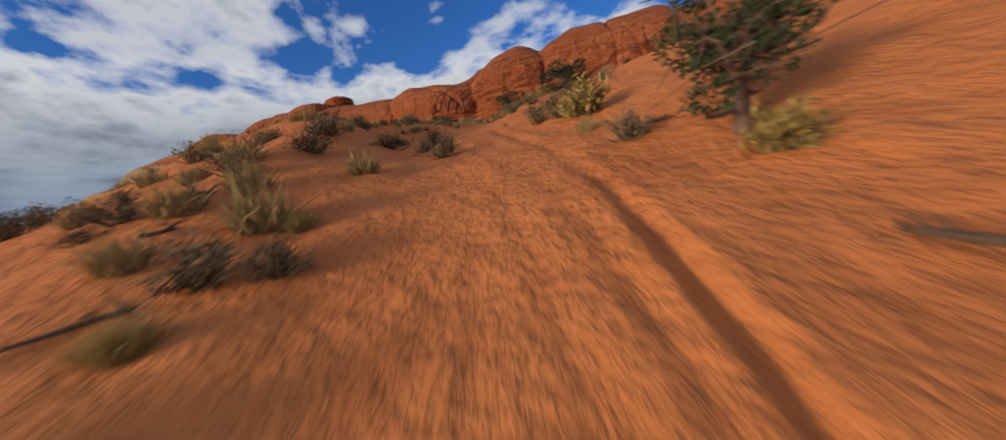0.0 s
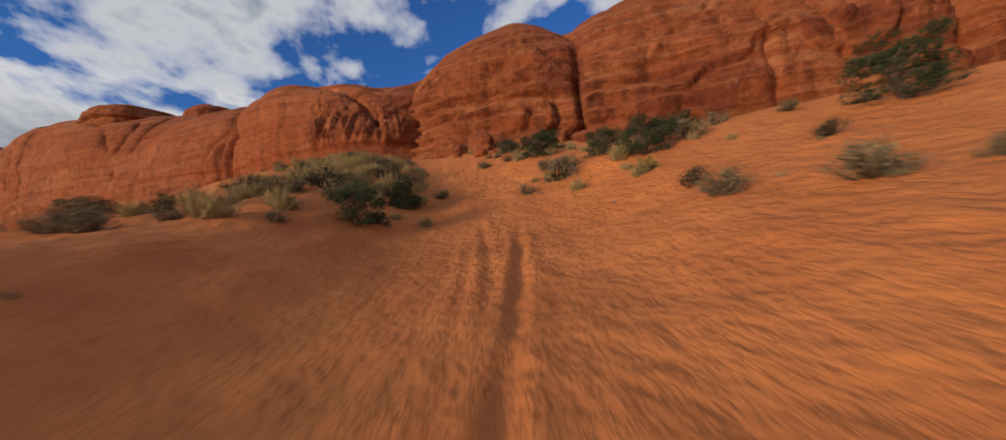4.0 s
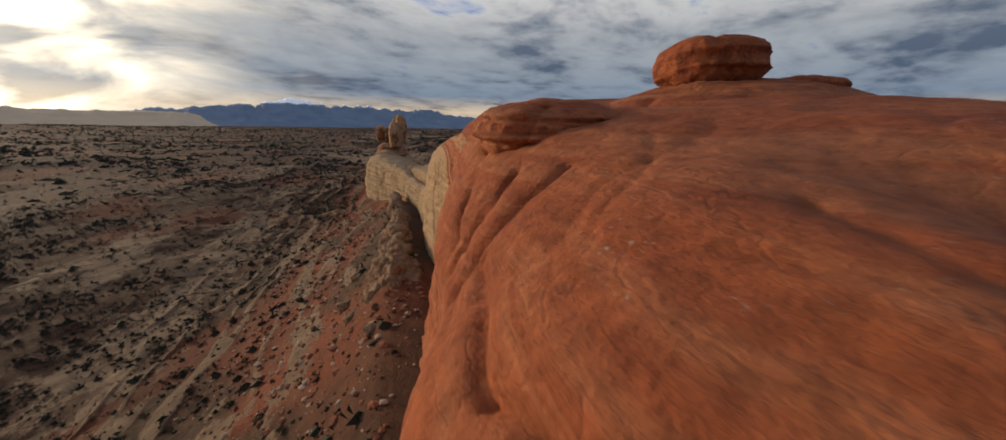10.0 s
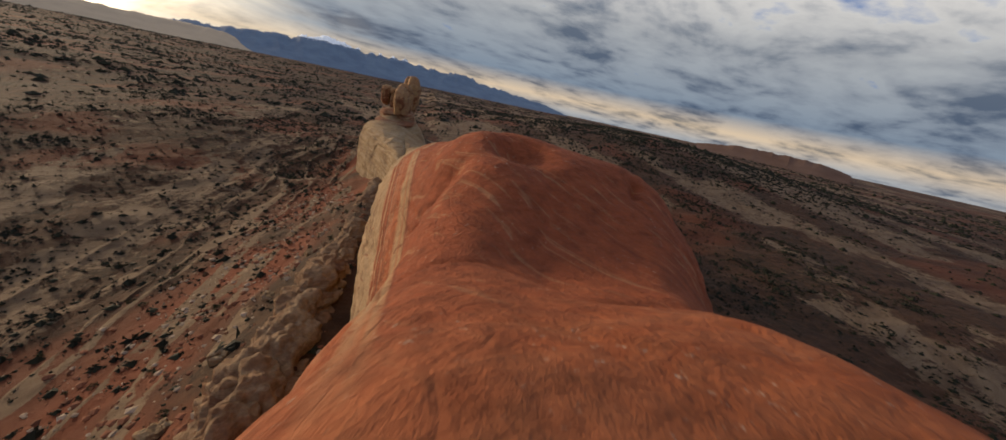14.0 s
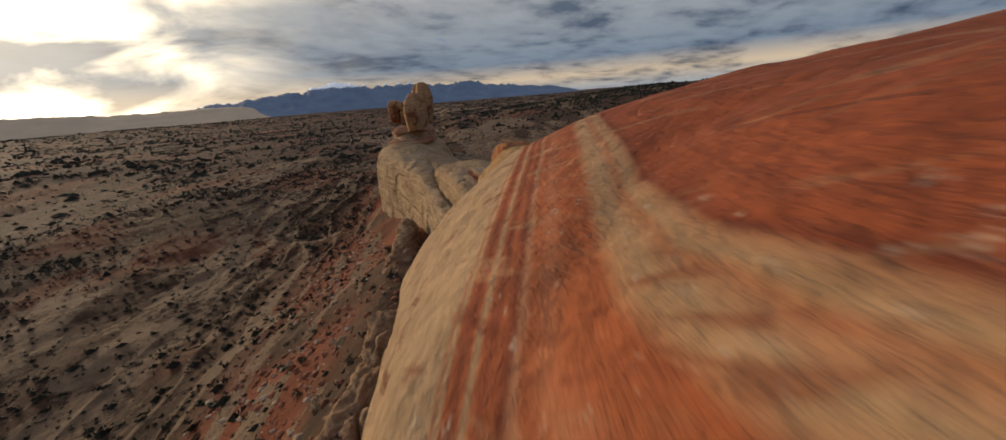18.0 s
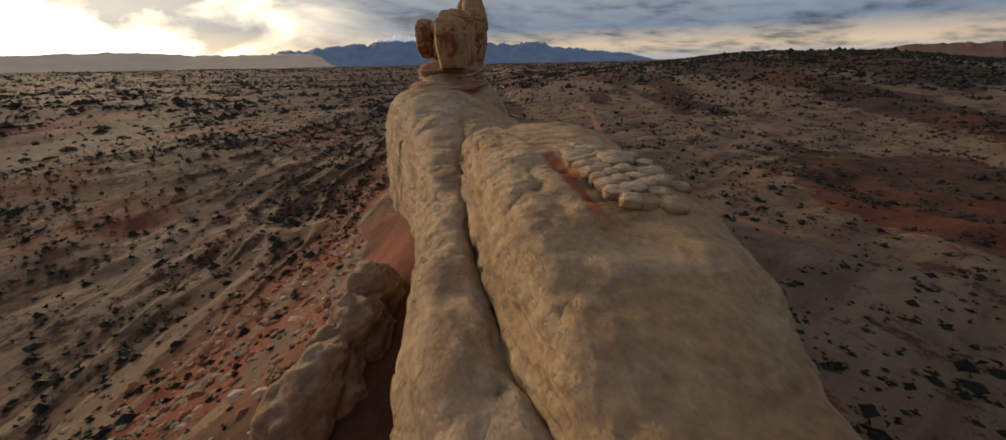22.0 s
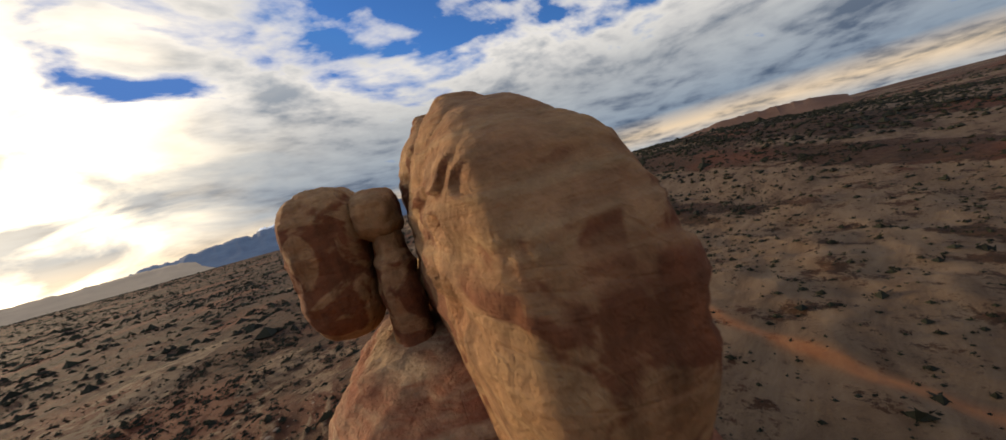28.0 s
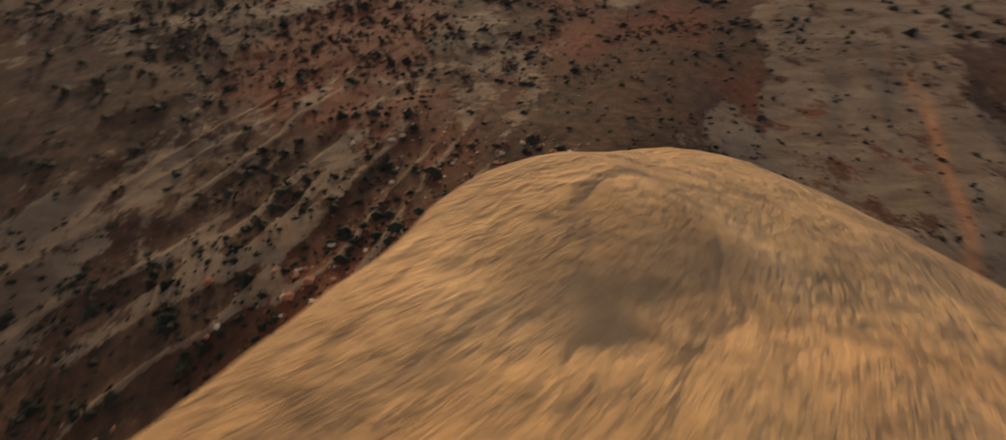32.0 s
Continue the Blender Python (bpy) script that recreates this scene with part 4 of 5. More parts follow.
for part_name, levels, kw in (
    ("head", [(-12.5, 349, 375, -4.8, 3.6), (-10, 346.5, 378, -5.8, 4.4), (-4, 346.2, 376, -5.8, 4.1), (1, 348.4, 373, -5.6, 3.2), (3.4, 352, 370, -5.0, 1.8), (5.0, 355, 367, -4.2, 0.4)],
        dict(nu=150, nv=260, m=9.0, plan=4.5, wedge=0.17, lobes=0.35, lobe_size=8, lumps=0.22, strata=0.16, bed=1.2, cracks=0.7, flakes=0.5, flake_size=6, seed=41, creases=((352, 3.2, 358, 1.0, 0.3, 0.6), (358, 1.0, 366, 2.5, 0.3, 0.6), (361, -6, 362.5, 0, 0.3, 0.8)))),
    ("shoulder", [(-12.5, 366, 392, -5.0, 5.0), (-8, 363, 390, -6.0, 5.8), (2, 364, 386, -6.0, 6.0), (5, 365, 383, -5.5, 5.2), (7.0, 367, 380, -4.2, 3.4)],
        dict(nu=130, nv=240, m=6.0, lobes=1.1, lobe_size=6.5, lumps=0.22, strata=0.2, bed=1.3, cracks=0.3, flakes=0.3, flake_size=5, seed=47, creases=((372, -1.5, 378, 1.2, 0.35, 1.0), (378, 1.2, 381, 4.5, 0.35, 0.8), (370, -6, 371.5, 0.5, 0.3, 0.9)))),
    ("peak", [(-12.5, 380, 414, -1.0, 7.4), (-6, 379, 414, -1.0, 9.6), (4, 379.2, 409.5, -0.8, 9.7), (8, 380.0, 406.5, -0.4, 9.2), (11.2, 382, 403.2, 0.3, 8.4), (13.6, 385, 394, 1.0, 7.0)],
        dict(nu=150, nv=240, m=8.0, plan=3.2, wedge=-0.07, lobes=0.4, lobe_size=8, lumps=0.2, strata=0.45, bed=2.2, flakes=0.35, flake_size=6, seed=53, creases=((402.5, 2.2, 406, 1.2, 0.25, 0.45), (406, 1.2, 416, 1.0, 0.3, 0.6)))),
    ("tail", [(-12.5, 385, 407, -4.4, 1.6), (-4, 386, 401, -3.6, 1.6), (5, 387.2, 399, -2.9, 1.6), (9.5, 388.6, 397.5, -2.4, 1.6), (12.1, 390.4, 396.5, -1.6, 1.6)],
        dict(nu=130, nv=200, m=7.0, plan=2.2, wedge=-0.05, lobes=0.4, lobe_size=7, lumps=0.22, strata=0.22, cracks=0.3, seed=59)),
    ("slab", [(-12.0, 369, 379, -9.6, -6.1), (-6, 369, 379, -9.8, -6.2), (0.5, 370.5, 377.5, -9.3, -6.8)],
        dict(nu=70, nv=90, m=5.0, lobes=0.3, lobe_size=5, lumps=0.25, strata=0.25, seed=61)),
):
    rock(part_name, pillar(levels, **kw), mat_head, parent=tower)

# knobbly plates beside the red seam of the broad rib, laid on its surface
skin = np.empty(len(broad_rib.data.vertices) * 3, np.float32)
broad_rib.data.vertices.foreach_get("co", skin)
skin = skin.reshape(-1, 3)
skin_s, skin_n = along_across(skin)
for row in range(5):
    for col in range(10):
        q = np.random.default_rng(300 + 10 * row + col)
        s = 243.5 + 2.0 * col + (row % 2) + q.uniform(-0.3, 0.3)
        n = float(eased(np.array(s), [240, 247, 254, 266, 278], [24.5, 23.4, 22.4, 21.6, 20.2])) + 1.0 + 1.5 * row + q.uniform(-0.25, 0.25)
        if q.uniform() < 0.1 or (row > 2 and (col < 2 or col > 7)):
            continue
        r = q.uniform(0.85, 1.1)
        near = (np.abs(skin_s - s) < 0.7) & (np.abs(skin_n - n) < 0.7)
        z = float(skin[near, 2].mean()) if near.any() else -20.3
        rock("nodule", boulder((s, n, z + 0.12), (r * 1.15, r, 0.5), q.uniform(-30, 30), 16, 24, m=2.9, seed=330 + 10 * row + col, lobes=0.15, lobe_size=1.4, lumps=0.1, strata=0.08, bed=0.3), mat_pale, parent=broad_rib)


# ---- the distance ----
def bearing(yaw, r):
    yaw = np.radians(yaw)
    return -np.sin(yaw) * r, np.cos(yaw) * r


# far land; glow adds emission that stands in for haze in the air
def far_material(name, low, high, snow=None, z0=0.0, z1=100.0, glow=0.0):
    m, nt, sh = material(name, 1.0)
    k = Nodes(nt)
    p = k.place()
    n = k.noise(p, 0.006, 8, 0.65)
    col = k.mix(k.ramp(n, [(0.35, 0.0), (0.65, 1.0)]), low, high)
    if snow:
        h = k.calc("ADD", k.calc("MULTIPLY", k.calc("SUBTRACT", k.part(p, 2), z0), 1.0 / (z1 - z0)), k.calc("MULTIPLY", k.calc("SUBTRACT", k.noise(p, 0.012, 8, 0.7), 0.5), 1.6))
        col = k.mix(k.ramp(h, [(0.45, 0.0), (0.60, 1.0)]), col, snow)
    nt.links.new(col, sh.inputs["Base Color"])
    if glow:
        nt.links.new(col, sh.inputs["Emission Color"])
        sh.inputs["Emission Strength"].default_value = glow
    return m


def range_of_hills(name, yaws, ups, r0, r1, seed, mat, label, jag=0.25, foot=-60.0):
    """A far range: a crest whose height is an angle seen from the ridge, with spurs running down towards the flats."""
    yy = np.linspace(yaws[0], yaws[-1], 360)
    up = eased(yy, yaws, ups)
    vv = np.linspace(0, 1, 14)
    Y, V = np.meshgrid(yy, vv, indexing="ij")
    R = r0 + (r1 - r0) * V
    crest = np.tan(np.radians(up))[:, None] * r1
    q = np.stack([Y * 0.55, V * 2.0, 0 * Y], -1)
    rid = 1 - np.abs(fbm(q, 5, seed, 0.6)) * 2
    H = foot + (crest + 20 - foot) * V ** 1.1 * (1 + jag * (rid - 0.6) * (0.3 + 0.7 * V))
    H = np.where(V == 0, foot - 10, H)
    X, Yw = bearing(Y, R)
    back_x, back_y = bearing(yy, r1 + 300)
    P = np.concatenate([np.stack([X, Yw, H], -1), np.stack([back_x, back_y, 0 * yy + foot - 10], -1)[:, None]], 1)
    return tagged(new(name, mesh_from(name, P.reshape(-1, 3), grid_faces(360, 15), mat)), label, "mountains", kind="structure")


# no haze volume: mountain blue and ridge tan carry it, emission lifts all three
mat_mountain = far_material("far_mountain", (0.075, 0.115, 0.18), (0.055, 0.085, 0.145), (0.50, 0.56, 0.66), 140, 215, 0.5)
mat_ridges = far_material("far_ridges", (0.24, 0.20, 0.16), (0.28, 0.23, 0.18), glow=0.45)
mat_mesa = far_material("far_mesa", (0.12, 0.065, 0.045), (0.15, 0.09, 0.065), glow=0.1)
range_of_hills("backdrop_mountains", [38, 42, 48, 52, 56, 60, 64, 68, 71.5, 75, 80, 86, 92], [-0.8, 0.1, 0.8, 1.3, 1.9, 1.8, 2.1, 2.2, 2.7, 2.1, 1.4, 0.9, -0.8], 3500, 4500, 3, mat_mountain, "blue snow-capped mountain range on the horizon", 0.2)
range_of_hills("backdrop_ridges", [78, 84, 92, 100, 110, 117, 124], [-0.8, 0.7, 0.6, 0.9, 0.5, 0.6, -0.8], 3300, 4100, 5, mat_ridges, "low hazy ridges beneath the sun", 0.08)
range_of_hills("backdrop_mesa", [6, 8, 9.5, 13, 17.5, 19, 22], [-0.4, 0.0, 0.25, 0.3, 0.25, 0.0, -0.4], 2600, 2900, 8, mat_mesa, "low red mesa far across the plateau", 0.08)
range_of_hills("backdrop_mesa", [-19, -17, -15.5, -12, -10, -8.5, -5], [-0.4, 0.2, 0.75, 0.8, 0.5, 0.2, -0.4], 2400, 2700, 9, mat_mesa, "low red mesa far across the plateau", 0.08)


# ---- scrub and rubble over the open ground ----
def triangles(centres, sizes, per, lift, spread, rng, flat=0.8):
    """Loose leaf clumps: a few leaf-like faces round each centre, joined in one mesh."""
    k = len(centres)
    off = rng.normal(size=(k, per, 3))
    off /= np.linalg.norm(off, axis=-1, keepdims=True)
    off[..., 2] = np.abs(off[..., 2]) * flat
    off *= rng.uniform(0.35, 1.0, (k, per, 1)) ** 0.5
    c = centres[:, None] + off * sizes[:, None, None]
    v = rng.normal(size=(k, per, 3, 3)) * (sizes * spread)[:, None, None, None]
    tri = c[:, :, None] + v
    tri[..., 2] += (sizes * lift)[:, None, None]
    return tri.reshape(-1, 3), np.arange(k * per * 3).reshape(-1, 3)


def scatter(rng, count, s0, s1, n0, n1, keep):
    s, n = rng.uniform(s0, s1, count), rng.uniform(n0, n1, count)
    ok = rng.uniform(size=count) < keep(s, n)
    return s[ok], n[ok]


def off_rock(s, n):
    """True where open ground lies, off the big rocks."""
    left = eased(s, [-200, -8, 0, 30, 60, 100, 160, 196, 226, 256, 288, 320, 345, 400, 440], [-200, -12, -8, -7, -3, 6, 4, 4, 0, -6, -16, -26, -34, -34, -10])
    right = eased(s, [-200, 0, 30, 66, 100, 160, 222, 256, 300, 345, 400, 440], [90, 60, 72, 78, 50, 58, 52, 56, 44, 34, 30, 10])
    return (n < left) | (n > right) | (s > 435)


def scrub_keep(s, n):
    p = np.stack([s, n, 0 * s], -1)
    patch = step(fbm(p / 60.0, 3, 81), -0.25, 0.35) * step(fbm(p / 14.0, 2, 82), -0.5, 0.4)
    return off_rock(s, n) * (1 - sandiness(s, n)) * np.clip(patch * (1 - 0.55 * slickness(s, n)) + 0.11, 0, 1)


def clumps(s, n, size, rng, squash=0.7):
    """Low rounded bushes seen from afar: rough eight-sided lumps, joined."""
    k = len(s)
    base = np.array([(1, 0, 0.1), (0, 1, 0.1), (-1, 0, 0.1), (0, -1, 0.1), (0, 0, 1), (0, 0, -0.6)], float)
    f = np.array([(0, 1, 4), (1, 2, 4), (2, 3, 4), (3, 0, 4), (1, 0, 5), (2, 1, 5), (3, 2, 5), (0, 3, 5)])
    v = base[None] * (1 + rng.uniform(-0.45, 0.35, (k, 6, 3)))
    v[..., 2] *= squash
    P = world(s, n, ground_height(s, n, False))[:, None] + v * size[:, None, None]
    return P.reshape(-1, 3), (f[None] + 6 * np.arange(k)[:, None, None]).reshape(-1, 3)


rng = np.random.default_rng(41)
for count, box, size, per in ((115000, (20, 620, -330, 330), (0.35, 1.5), 6), (120000, (-300, 1500, -1100, 900), (0.9, 2.4), 0), (70000, (500, 3200, -2600, 2000), (2, 5), 0)):
    s, n = scatter(rng, count, *box, scrub_keep)
    inner = (s > 20) & (s < 620) & (np.abs(n) < 330)
    if not per:
        s, n = s[~inner], n[~inner]
    w = rng.uniform(*size, len(s)) * (0.6 + 1.5 * rng.uniform(size=len(s)) ** 4)
    shape = [clumps(s, n, w * (0.75 if per else 1.0), rng)]
    if per:
        shape.append(triangles(world(s, n, ground_height(s, n, False)), w, per, 0.1, 0.20, rng, 0.7))
        k = len(shape[0][0])
        shape = [(np.concatenate([shape[0][0], shape[1][0]]), np.concatenate([shape[0][1], shape[1][1] + k]))]
    tagged(new("desert_scrub", mesh_from("desert_scrub", *shape[0], mat_scrub, False)), "dark low juniper and blackbrush scrub dotted over the desert", "scrub", kind="stuff")
# woods on the dark hill
s, n = scatter(rng, 40000, 500, 1500, 160, 1100, lambda s, n: np.exp(-(((s - 980) / 420) ** 2 + ((n - 560) / 330) ** 2)) * 0.9)
tri = clumps(s, n, rng.uniform(1.2, 3.0, len(s)), rng)
tagged(new("hill_woods", mesh_from("hill_woods", *tri, mat_scrub, False)), "dark juniper woods covering a low hill", "woods", kind="stuff")


def stones(s, n, size, rng, squash=0.65):
    """Angular stones: octahedra with shaken corners, joined."""
    k = len(s)
    base = np.array([(1, 0, 0), (0, 1, 0), (-1, 0, 0), (0, -1, 0), (0, 0, 1), (0, 0, -1), (.7, .7, .5), (-.7, .7, .5), (-.7, -.7, .5), (.7, -.7, .5)], float)
    f = np.array([(4, 6, 7), (4, 7, 8), (4, 8, 9), (4, 9, 6), (0, 1, 6), (6, 1, 7), (1, 2, 7), (7, 2, 8), (2, 3, 8), (8, 3, 9), (3, 0, 9), (9, 0, 6), (5, 1, 0), (5, 2, 1), (5, 3, 2), (5, 0, 3)])
    v = base[None] * (1 + rng.uniform(-0.3, 0.3, (k, 10, 3)))
    a = rng.uniform(0, 6.28, k)[:, None]
    x, y = v[..., 0] * np.cos(a) - v[..., 1] * np.sin(a), v[..., 0] * np.sin(a) + v[..., 1] * np.cos(a)
    z = v[..., 2] * squash
    P = world(s, n, ground_height(s, n, False))[:, None] + np.stack([x, y, z], -1) * size[:, None, None]
    return P.reshape(-1, 3), (f[None] + 10 * np.arange(k)[:, None, None]).reshape(-1, 3)


mat_rubble = plain("red_rubble", (0.24, 0.095, 0.05), 0.8, 1.0, 0.95)
mat_pale_rubble = plain("pale_rubble", (0.34, 0.25, 0.17), 0.6, 1.0, 0.95)
for mat, count, label in ((mat_rubble, 9000, "broken red rocks strewn over the talus slope"), (mat_pale_rubble, 5000, "broken pale rocks strewn over the talus slope")):
    s, n = scatter(rng, count, 20, 480, -75, 10, lambda s, n: off_rock(s, n) * (0.25 + 0.75 * redness(s, n)) * (1 - step(-n, 30, 75)))
    tagged(new("talus_rubble", mesh_from("talus_rubble", *stones(s, n, 0.2 + 0.9 * rng.uniform(size=len(s)) ** 4, rng), mat, False)), label, "rubble", kind="stuff")
for i, (s, n, r) in enumerate(((146, -14, 1.6), (132, -16, 1.9), (118, -13, 1.3), (166, -13, 1.2), (186, -10, 1.4), (206, -12, 1.1), (98, -6, 1.3))):
    z = float(ground_height(np.array(s), np.array(n), False))
    rock("boulder", boulder((s, n, z + 0.15 * r), (r * 1.2, r * 0.9, r * 0.75), 37 * i, 40, 56, m=3.4, seed=60 + i, lobes=0.5 * r, lobe_size=1.3 * r, lumps=0.3 * r, strata=0.12 * r, bed=0.6), mat_pale, "big pale boulder fallen below the ridge", "rock")
mat_outcrop = sandstone("outcrop_sandstone", (0.30, 0.175, 0.095), (0.17, 0.075, 0.036), (0.42, 0.30, 0.18), streak=0.5, bands=0.6, speck=0.2)
rock("rock_outcrop", ridge([100, 110, 118, 128, 140, 155, 175, 195, 207], [-6, -9, -11, -11, -9.5, -8.5, -8, -7, -5], [8, 9, 8, 7, 6, 6, 6, 6, 4], [-38, -33, -30, -28.8, -31, -29, -31.8, -32, -39], [-46] * 9, [-44] * 9,
    0.4, 130, m=(1.8, 2.2), seed=71, close=9.0, lobes=2.6, lobe_size=7, lumps=1.3, strata=0.8, bed=1.3, cracks=0.8, flakes=0.9, flake_size=7), mat_outcrop, "broken pale and rust outcrop below the ridge", "rock")
rock("rock_outcrop", ridge([212, 222, 232, 245, 258, 272], [-9, -10, -8.5, -6.5, -6.5, -8], [3, 4, 4, 3, 2, 0], [-41, -37.5, -35.4, -34.8, -34.4, -40], [-48] * 6, [-46] * 6,
    0.4, 110, m=(1.8, 2.4), seed=75, close=9.0, lobes=1.8, lobe_size=7, lumps=0.9, strata=0.6, bed=1.2, cracks=0.6, flakes=0.7, flake_size=7), mat_outcrop, "low pale side rib beside the long ridge", "rock")


# ---- plants ----
def tube(path, radii, sides=5):
    """A tapered limb along a path of points."""
    path, radii = np.asarray(path, float), np.asarray(radii, float)
    t = np.gradient(path, axis=0)
    t /= np.linalg.norm(t, axis=1, keepdims=True) + 1e-9
    side = np.cross(t, np.array([0.31, 0.87, 0.38]))
    side /= np.linalg.norm(side, axis=1, keepdims=True) + 1e-9
    other = np.cross(t, side)
    a = np.linspace(0, 2 * np.pi, sides, endpoint=False)
    P = path[:, None] + radii[:, None, None] * (np.cos(a)[None, :, None] * side[:, None] + np.sin(a)[None, :, None] * other[:, None])
    return P.reshape(-1, 3), grid_faces(len(path), sides, True)


def joined(pieces):
    verts, faces, k = [], [], 0
    for v, f in pieces:
        verts.append(v), faces.append(f + k)
        k += len(v)
    return np.concatenate(verts), np.concatenate(faces)


def blades(base, way, length, width, bend, rng):
    """Narrow leaves: two faces each, from base along way, drooping by bend."""
    k = len(base)
    side = np.cross(way, rng.normal(size=(k, 3)))
    side /= np.linalg.norm(side, axis=1, keepdims=True) + 1e-9
    L, W = length[:, None], width[:, None]
    mid = base + way * L * 0.55
    tip = base + way * L + np.array([0, 0, -1.0]) * bend * L
    v = np.stack([base - side * W, base + side * W, mid + side * W * 0.8, mid - side * W * 0.8, tip], 1).reshape(-1, 3)
    i = 5 * np.arange(k)[:, None]
    return v, np.concatenate([i + np.array([[0, 1, 2]]), i + np.array([[0, 2, 3]]), i + np.array([[3, 2, 4]])])


def upward(k, rng, lean=0.6):
    a, r = rng.uniform(0, 2 * np.pi, k), lean * rng.uniform(0, 1, k) ** 0.6
    w = np.stack([np.cos(a) * r, np.sin(a) * r, 0.3 + rng.uniform(0.4, 1, k) * (1.1 - r)], -1)
    return w / np.linalg.norm(w, axis=1, keepdims=True)


def plant(name, parts, label, category, group):
    root = tagged(new(name), label, category, group)
    for part_name, shape, mat in parts:
        ob = new(part_name, mesh_from(part_name, *shape, mat, False))
        ob.parent = root
        if part_name != "trunk":
            ob["kind"] = "stuff"
    return root


def make_shrub(seed, high, wide, leaf, leaves, mat, label, group, name="sagebrush", gaps=0.3):
    """Woody stems that fork outwards, small leaves gathered along their upper halves."""
    rng = np.random.default_rng(seed)
    stems, where, ways = [], [], []
    for i in range(26):
        w = upward(1, rng, 1.0)[0] * np.array([wide, wide, high])
        c = w * rng.uniform(0.7, 1.05)
        t = np.linspace(0, 1, 5)[:, None]
        kink = rng.normal(size=3) * 0.10 * wide
        path = c * t + kink * np.sin(t * np.pi) + np.array([0, 0, -0.05])
        stems.append(tube(path, np.linspace(0.014, 0.004, 5) * (1 + high), 3))
        for j in range(leaves // 26):
            u = rng.uniform(gaps, 1.0)
            p = c * u + kink * math.sin(u * math.pi)
            where.append(p + rng.normal(size=3) * 0.10 * wide)
            d = w / np.linalg.norm(w) + rng.normal(size=3) * 0.7
            ways.append(d / np.linalg.norm(d))
    where, ways = np.array(where), np.array(ways)
    where[:, 2] = np.maximum(where[:, 2], 0.01)
    k = len(where)
    fol = blades(where, ways, leaf * rng.uniform(0.6, 1.5, k), leaf * rng.uniform(0.10, 0.2, k), 0.1, rng)
    return plant(name, (("woody_base", joined(stems), mat_twig), ("foliage", fol, mat)), label, "shrub", group)


def make_grass(seed, high, wide, count, mat, label, group, name="bunch_grass"):
    rng = np.random.default_rng(seed)
    a, r = rng.uniform(0, 6.28, count), wide * 0.35 * rng.uniform(0, 1, count) ** 0.5
    base = np.stack([np.cos(a) * r, np.sin(a) * r, 0 * a - 0.02], -1)
    way = upward(count, rng, 0.75)
    green = blades(base, way, high * rng.uniform(0.5, 1.1, count), 0.006 + 0 * a, 0.18, rng)
    few = blades(base[::5], upward(len(base[::5]), rng, 0.4), high * rng.uniform(0.9, 1.3, len(base[::5])), 0.004 + 0 * a[::5], 0.1, rng)
    return plant(name, (("tuft", green, mat), ("seed_head", few, mat_straw)), label, "grass", group)


def make_juniper(seed, high, wide, label, clumps=26, bare=0, low=0.25, cone=0.0, k=210):
    """A gnarled trunk with limbs, scale-like leaves in ragged clumps, some limbs dead."""
    rng = np.random.default_rng(seed)
    limbs, leaves_at, ways = [], [], []
    t = np.linspace(0, 1, 9)[:, None]
    lean = np.array([rng.uniform(-0.25, 0.25), rng.uniform(-0.25, 0.25), 1.0])
    trunk = lean * t * high * 0.62 + 0.06 * high * np.concatenate([np.sin(t * 5 + seed), np.cos(t * 4 + seed), 0 * t], 1) * t + np.array([0, 0, -0.1])
    limbs.append(tube(trunk, np.linspace(0.055, 0.02, 9) * high, 7))
    for i in range(clumps):
        u = rng.uniform(low, 1.0)
        root = trunk[int(u * 8)]
        a = rng.uniform(0, 6.28)
        reach = wide * (1 - cone * u) * rng.uniform(0.35, 1.0) * (1.0 if u < 0.85 else 0.6)
        end = root + np.array([math.cos(a) * reach, math.sin(a) * reach, high * rng.uniform(0.05, 0.34)])
        sag = rng.normal(size=3) * 0.06 * high
        path = root + (end - root) * t[::2] + sag * np.sin(t[::2] * np.pi)
        limbs.append(tube(path, np.linspace(0.018, 0.004, 5) * high, 4))
        if i < bare:
            for j in range(5):
                b = path[2 + j % 3]
                limbs.append(tube(np.array([b, b + rng.normal(size=3) * 0.1 * high, b + rng.normal(size=3) * 0.2 * high]), np.array([0.008, 0.005, 0.002]) * high, 3))
            continue
        d = rng.normal(size=(k, 3))
        d /= np.linalg.norm(d, axis=1, keepdims=True)
        rad = high * rng.uniform(0.09, 0.17)
        leaves_at.append(end + d * rad * rng.uniform(0.2, 1.0, (k, 1)) ** 0.5 * np.array([1.25, 1.25, 0.75]))
        ways.append(d + np.array([0, 0, 0.5]) + rng.normal(size=(k, 3)) * 0.4)
    P, W = np.concatenate(leaves_at), np.concatenate(ways)
    P[:, 2] = np.maximum(P[:, 2], 0.04)
    W /= np.linalg.norm(W, axis=1, keepdims=True)
    fat, k = (210 / k) ** 0.5, len(P)
    crown = blades(P, W, fat * high * rng.uniform(0.02, 0.045, k), fat * high * rng.uniform(0.0055, 0.0105, k), 0.05, rng)
    return plant("juniper", (("trunk", limbs[0], mat_bark), ("limb", joined(limbs[1:]), mat_bark), ("crown", crown, mat_juniper)), label, "tree", "junipers")


stands = {}  # where the first of each kind goes


